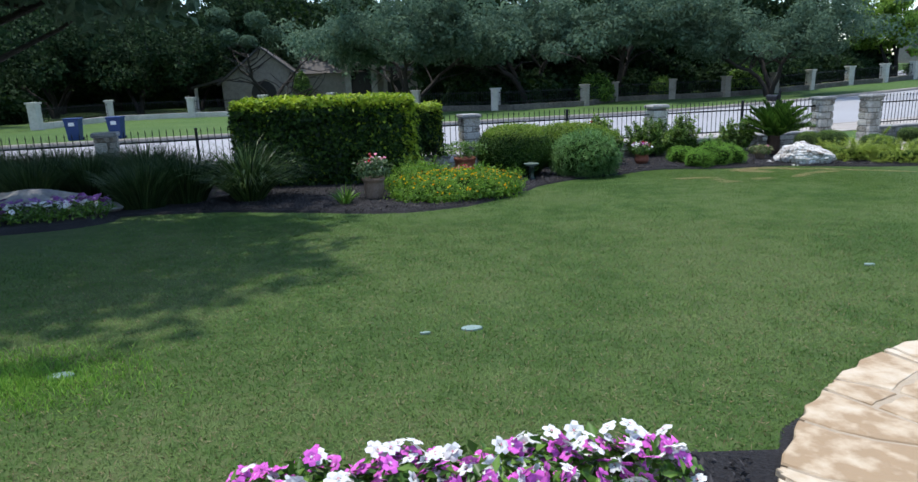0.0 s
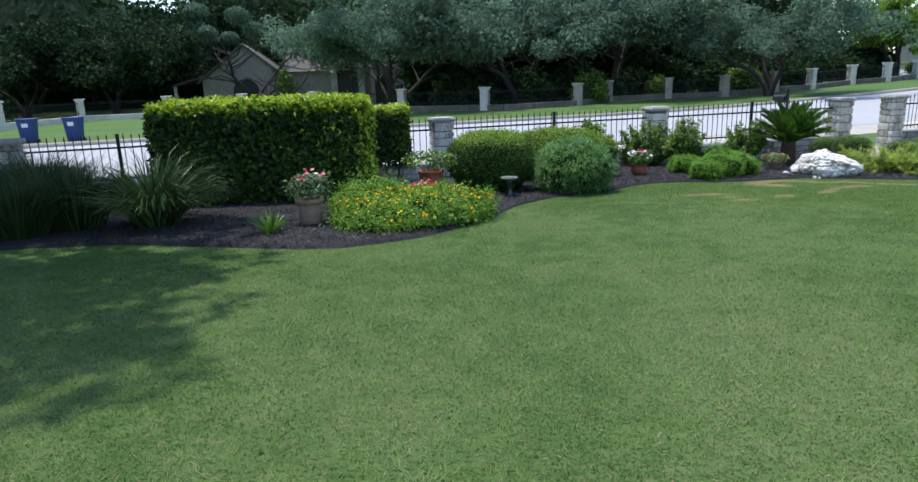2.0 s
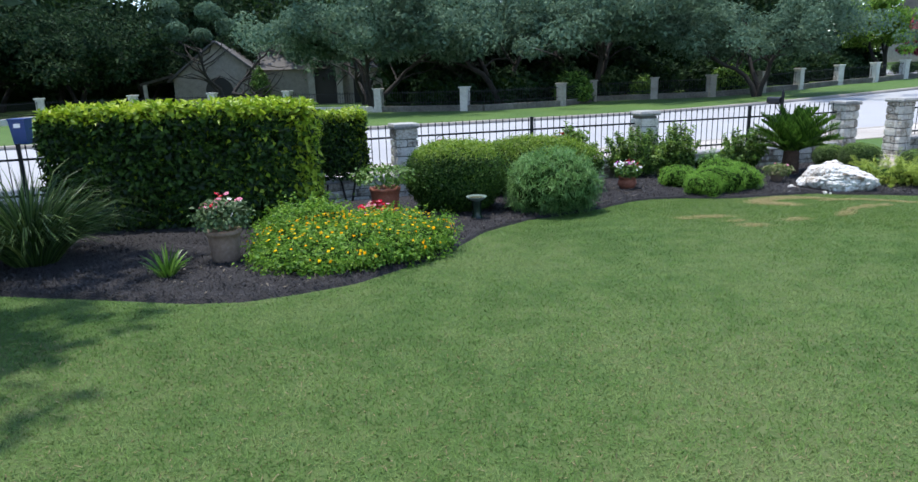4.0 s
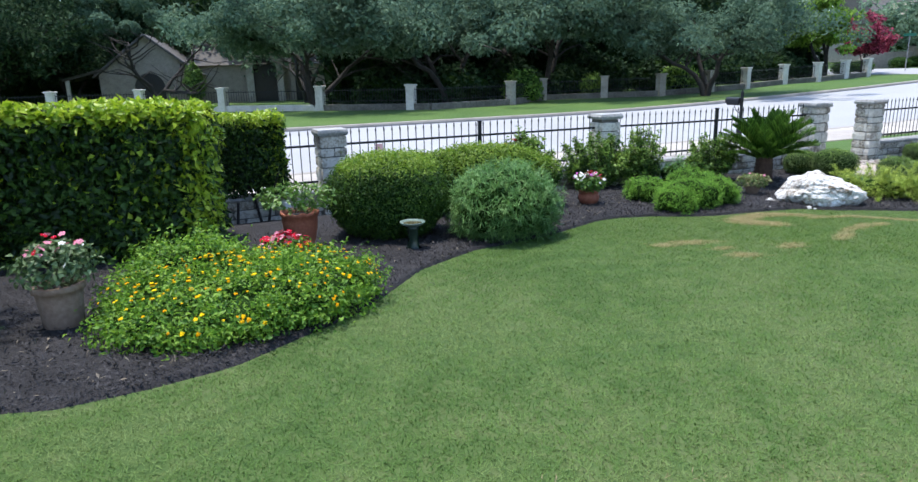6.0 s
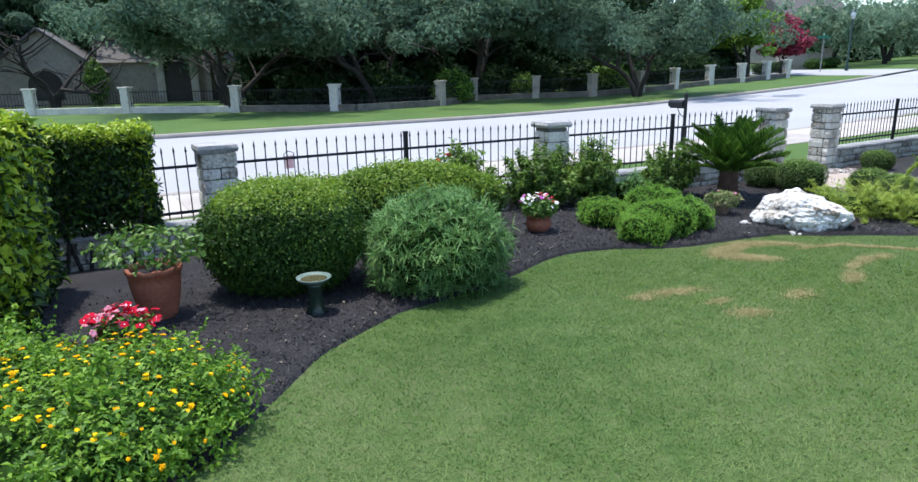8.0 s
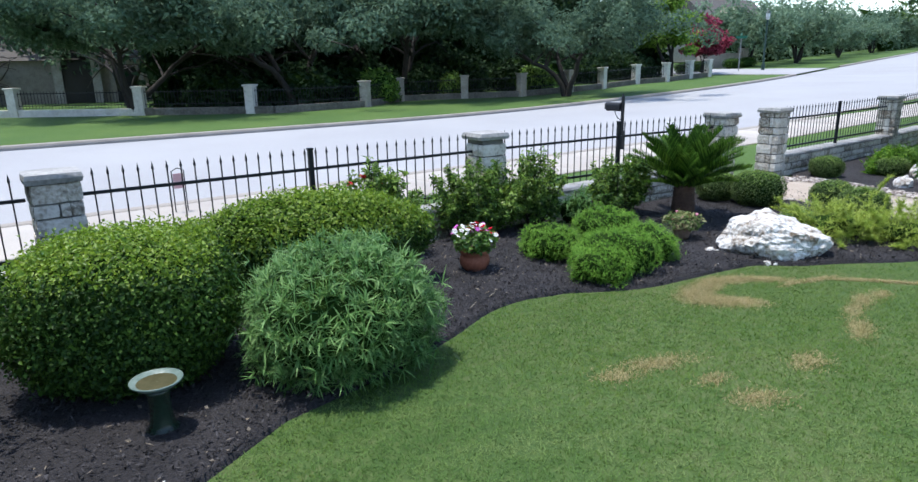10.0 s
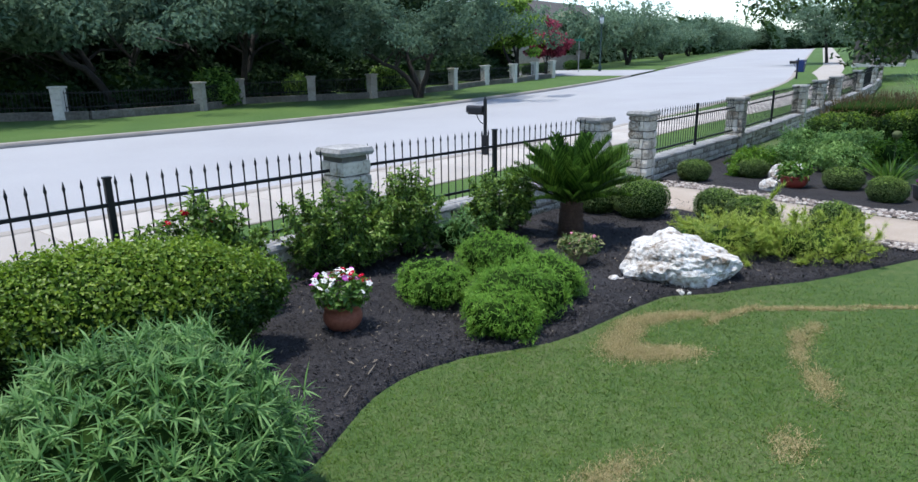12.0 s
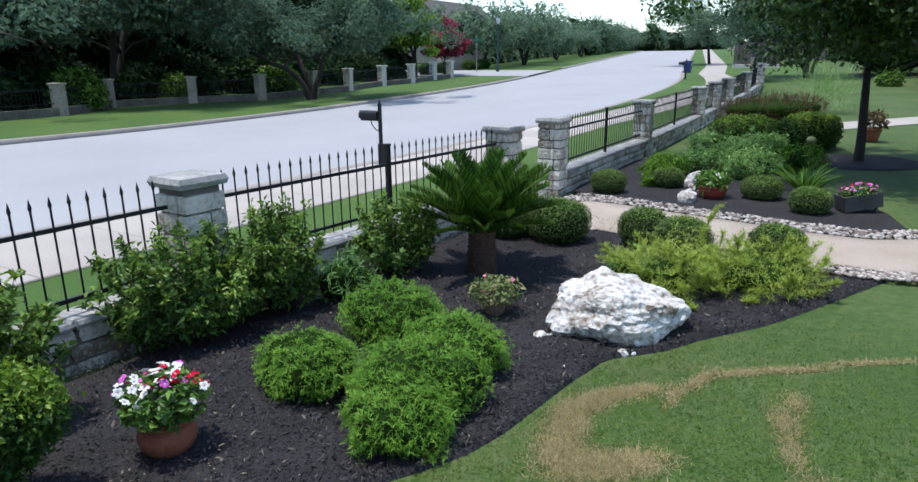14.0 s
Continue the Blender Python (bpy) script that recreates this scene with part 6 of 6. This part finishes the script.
# ---------------------------------------------------------------- mulch chips, grass blades and dry patches
def chips():
    rng = np.random.default_rng(9)
    n = 56000
    x = rng.uniform(-3.5, 9.7, n)
    y0 = edge_y(x)
    y = y0 + .02 + rng.random(n) ** 1.3 * np.interp(x, [-3.5, 0, 4, 9], [2.5, 4.5, 2.8, 4.2])
    P = np.stack([x, y, gz(x, y) + .034 + .012 * rng.random(n)], 1)
    N = np.tile([0, 0, 1.0], (n, 1))
    me = leaves("mulch_chips", P, N, .028, .009, M_CHIP, rng, .35, 0, 0, .5)
    n = 1000
    x = rng.uniform(-1.5, 8.5, n)
    y = edge_y(x) + .05 + 2.2 * rng.random(n)
    P = np.stack([x, y, gz(x, y) + .05], 1)
    tagged(new("leaf_litter", leaves("leaf_litter", P, np.tile([0, 0, 1.0], (n, 1)), .03, .012, M_STICK, rng, .3, 0, 0, .5)), "pale dry flecks of leaf litter on the mulch", "leaf litter", kind="stuff")
    x = rng.uniform(-1.2, 1.75, 3500)
    y = 1.4 + rng.random(3500) * (np.interp(x, [-1.2, -.3, .5, 1.1, 1.75], [1.75, 1.95, 2.1, 2.38, 2.42]) - 1.42)
    P = np.stack([x, y, gz(x, y) + .034 + .012 * rng.random(3500)], 1)
    P = P[(x - 3.73) ** 2 + (y - 1.05) ** 2 > 2.6 ** 2]
    bed = leaves("bed_chips", P, np.tile([0, 0, 1.0], (len(P), 1)), .032, .010, M_CHIP, rng, .4, 0, 0, .5)
    tagged(new("bed_chips", bed), "shredded dark bark chips beside the patio", "mulch", kind="stuff")
    tagged(new("mulch_chips", me), "shredded dark bark chips covering the bed", "mulch", kind="stuff")


chips()
PATCHES = [(5.29, 12.75, .17, .1, 50, 1), (5.55, 12.93, .17, .08, 40, 1), (5.86, 13.0, .2, .075, -5, 1), (6.13, 12.93, .16, .06, -22, .9), (5.3, 12.58, .14, .1, -40, 1), (5.46, 12.46, .16, .085, -25, 1),
           (6.24, 12.74, .1, .03, 20, .6), (6.54, 12.77, .18, .035, 5, .75), (6.84, 12.66, .17, .035, -30, .8), (7.12, 12.48, .2, .03, -38, .8), (7.6, 12.22, .3, .03, -34, .5), (6.7, 12.24, .1, .05, 30, .5),
           (6.44, 12.17, .13, .055, 40, .6), (6.17, 12.0, .14, .045, 35, .5), (5.88, 11.67, .16, .06, 45, .6), (5.1, 11.31, .12, .07, 30, .45), (4.17, 11.58, .2, .07, 5, .45), (3.85, 11.48, .1, .06, 0, .4), (4.45, 10.98, .12, .08, 0, .45), (4.36, 11.27, .1, .05, 20, .4)]


def dry(x, y):
    """How dry the turf is at a place: 1 on the straw-coloured patches."""
    d = np.zeros_like(x)
    for px, py, a, b, t, k in PATCHES:
        c, s = math.cos(radians(t)), math.sin(radians(t))
        u, v = ((x - px) * c + (y - py) * s) / a, (-(x - px) * s + (y - py) * c) / b
        d = np.maximum(d, k * np.exp(-(u * u + v * v) * .9))
    return d


M_THATCH = leaf_material("thatch", [(.12, .10, .045), (.19, .155, .075), (.27, .22, .12)], .8, .2)


def dry_patch():
    """Bare straw-brown soil where the turf has died, with a ragged outline."""
    xs, ys = np.arange(4.7, 8.2, .03), np.arange(11.9, 13.3, .03)
    X, Y = np.meshgrid(xs, ys, indexing="ij")
    ragged = np.array([noise.noise(Vector((a * 5, b * 5, 3))) for a, b in zip(X.ravel(), Y.ravel())]).reshape(X.shape)
    greenness = (dry(X, Y) + .28 * ragged < .5) | (Y > edge_y(X) - .03)
    P = np.stack([X, Y, gz(X, Y) + .004], -1).reshape(-1, 3)
    i = np.arange(X.size).reshape(X.shape)
    F = np.stack([i[:-1, :-1], i[1:, :-1], i[1:, 1:], i[:-1, 1:]], -1).reshape(-1, 4)
    F = F[~greenness[:-1, :-1].ravel()]
    keep, F = np.unique(F, return_inverse=True)
    me = mesh_of("dry_patch", P[keep], F.reshape(-1, 4), material("dead_turf", [(.15, .12, .055), (.25, .195, .10), (.35, .285, .16)], 4, 60, .95, .6, 80, gain=1.6), True)
    tagged(new("dry_patch", me), "ragged patch of dead straw-brown turf", "lawn", kind="structure")


dry_patch()
M_STRAW = leaf_material("dry_grass", [(.22, .19, .075), (.34, .285, .13), (.44, .37, .19)], .7, .3)
def turf(name, n, seed, straw):
    """Single blades of mown turf; the straw ones stand thick on the dry patches."""
    rng = np.random.default_rng(seed)
    if straw:
        p = np.array(PATCHES)
        i = rng.choice(len(p), n, p=(p[:, 2] * p[:, 3] * p[:, 5]) / (p[:, 2] * p[:, 3] * p[:, 5]).sum())
        t, q = np.radians(p[i, 4]), rng.normal(size=(n, 2)) * .75
        u, v = q[:, 0] * p[i, 2], q[:, 1] * p[i, 3]
        x, y = p[i, 0] + u * np.cos(t) - v * np.sin(t), p[i, 1] + u * np.sin(t) + v * np.cos(t)
        k = y < edge_y(x) - .01
    else:
        y = 1.0 + 12.3 * rng.random(n)
        x = rng.uniform(-4.2, 8.6, n)
        k = (y < edge_y(x) - .01) & (rng.random(n) < np.clip((8.6 - x) / 2.5, 0, 1)) & (rng.random(n) < np.clip((x + 4.2) / 1.5, .0, 1)) & (rng.random(n) < np.clip((y - 1.0) / .6, 0, 1))
        k &= ~((x - 3.7) ** 2 + (y - 1.05) ** 2 < 2.53 ** 2)
        k &= (y > np.interp(x, [-1.2, -.3, .5, 1.1, 1.75, 1.8], [1.75, 1.95, 2.1, 2.38, 2.42, 1.0]) + .01) | (x < -1.2)
        k &= ~(((x + 6.5) / 2.5) ** 2 + ((y - 7.9) / 1.2) ** 2 < .95)
        k &= rng.random(n) > dry(x, y)
    x, y = x[k], y[k]
    n = len(x)
    h = rng.uniform(.008, .022, n)
    lean = rng.normal(size=(n, 2)) * .019
    a = np.arctan2(lean[:, 1], lean[:, 0]) + 1.57 + .5 * rng.normal(size=n)
    w = rng.uniform(.0016, .0034, n) * (.8 if straw else 1)
    b = np.stack([x, y, gz(x, y)], 1)
    o = np.stack([np.cos(a) * w, np.sin(a) * w, 0 * a], 1)
    tip = b + np.stack([lean[:, 0], lean[:, 1], h], 1)
    V = np.stack([b - o, b + o, tip], 1).reshape(-1, 3)
    me = mesh_of(name, V, np.arange(3 * n).reshape(-1, 3), M_STRAW if straw else M_GRASS)
    if not straw:
        # deeper green towards the curve of the bed, the turf's weaker sheen put into colour
        me.materials.append(M_DEEPGREEN)
        greenness = np.clip((y + .55 * x - 12.2 + .7 * np.sin(1.7 * x + .8 * y) * np.sin(1.1 * y - .9 * x + 1) + .4 * np.sin(4.1 * x - 2.3 * y)) / 3.2, 0, .6)
        me.polygons.foreach_set("material_index", (rng.random(n) < greenness).astype(np.int32))
    tagged(new(name, me), "straw-coloured blades of dry turf" if straw else "short mown blades of green turf", "grass", kind="stuff")


turf("turf_blades", 1150000, 21, False)
turf("dry_blades", 42000, 22, True)
rng = np.random.default_rng(24)
x, y = rng.uniform(-3, 4.5, 42000), 1.9 + 5.5 * rng.random(42000) ** 1.6
k = (y > np.interp(x, [-1.2, -.3, .5, 1.1, 1.75, 1.8], [1.75, 1.95, 2.1, 2.38, 2.42, 1.0]) + .02) & ((x - 3.73) ** 2 + (y - 1.05) ** 2 > 2.6 ** 2)
P = np.stack([x, y, gz(x, y) + .006], 1)[k]
me = leaves("thatch", P, np.tile([0, 0, 1.0], (len(P), 1)), .024, .0032, M_THATCH, rng, .35, 0, 0, .4)
tagged(new("thatch", me), "fine dry thatch among the turf", "grass", kind="stuff")

# lush uncut grass round the irrigation cover
rng = np.random.default_rng(23)
xy = rng.normal(size=(6500, 2)) * [.34, .2] + [-1.75, 3.05]
P = np.stack([xy[:, 0], xy[:, 1], gz(xy[:, 0], xy[:, 1])], 1)
me = blades("lush_grass", P, np.array([0, 0, 1.0]) + .8 * rng.normal(size=P.shape), .04, .005, M_MOUND, rng, 2, .8)
tagged(new("lush_grass", me), "lush bright green longer grass round the valve cover", "grass", kind="stuff")
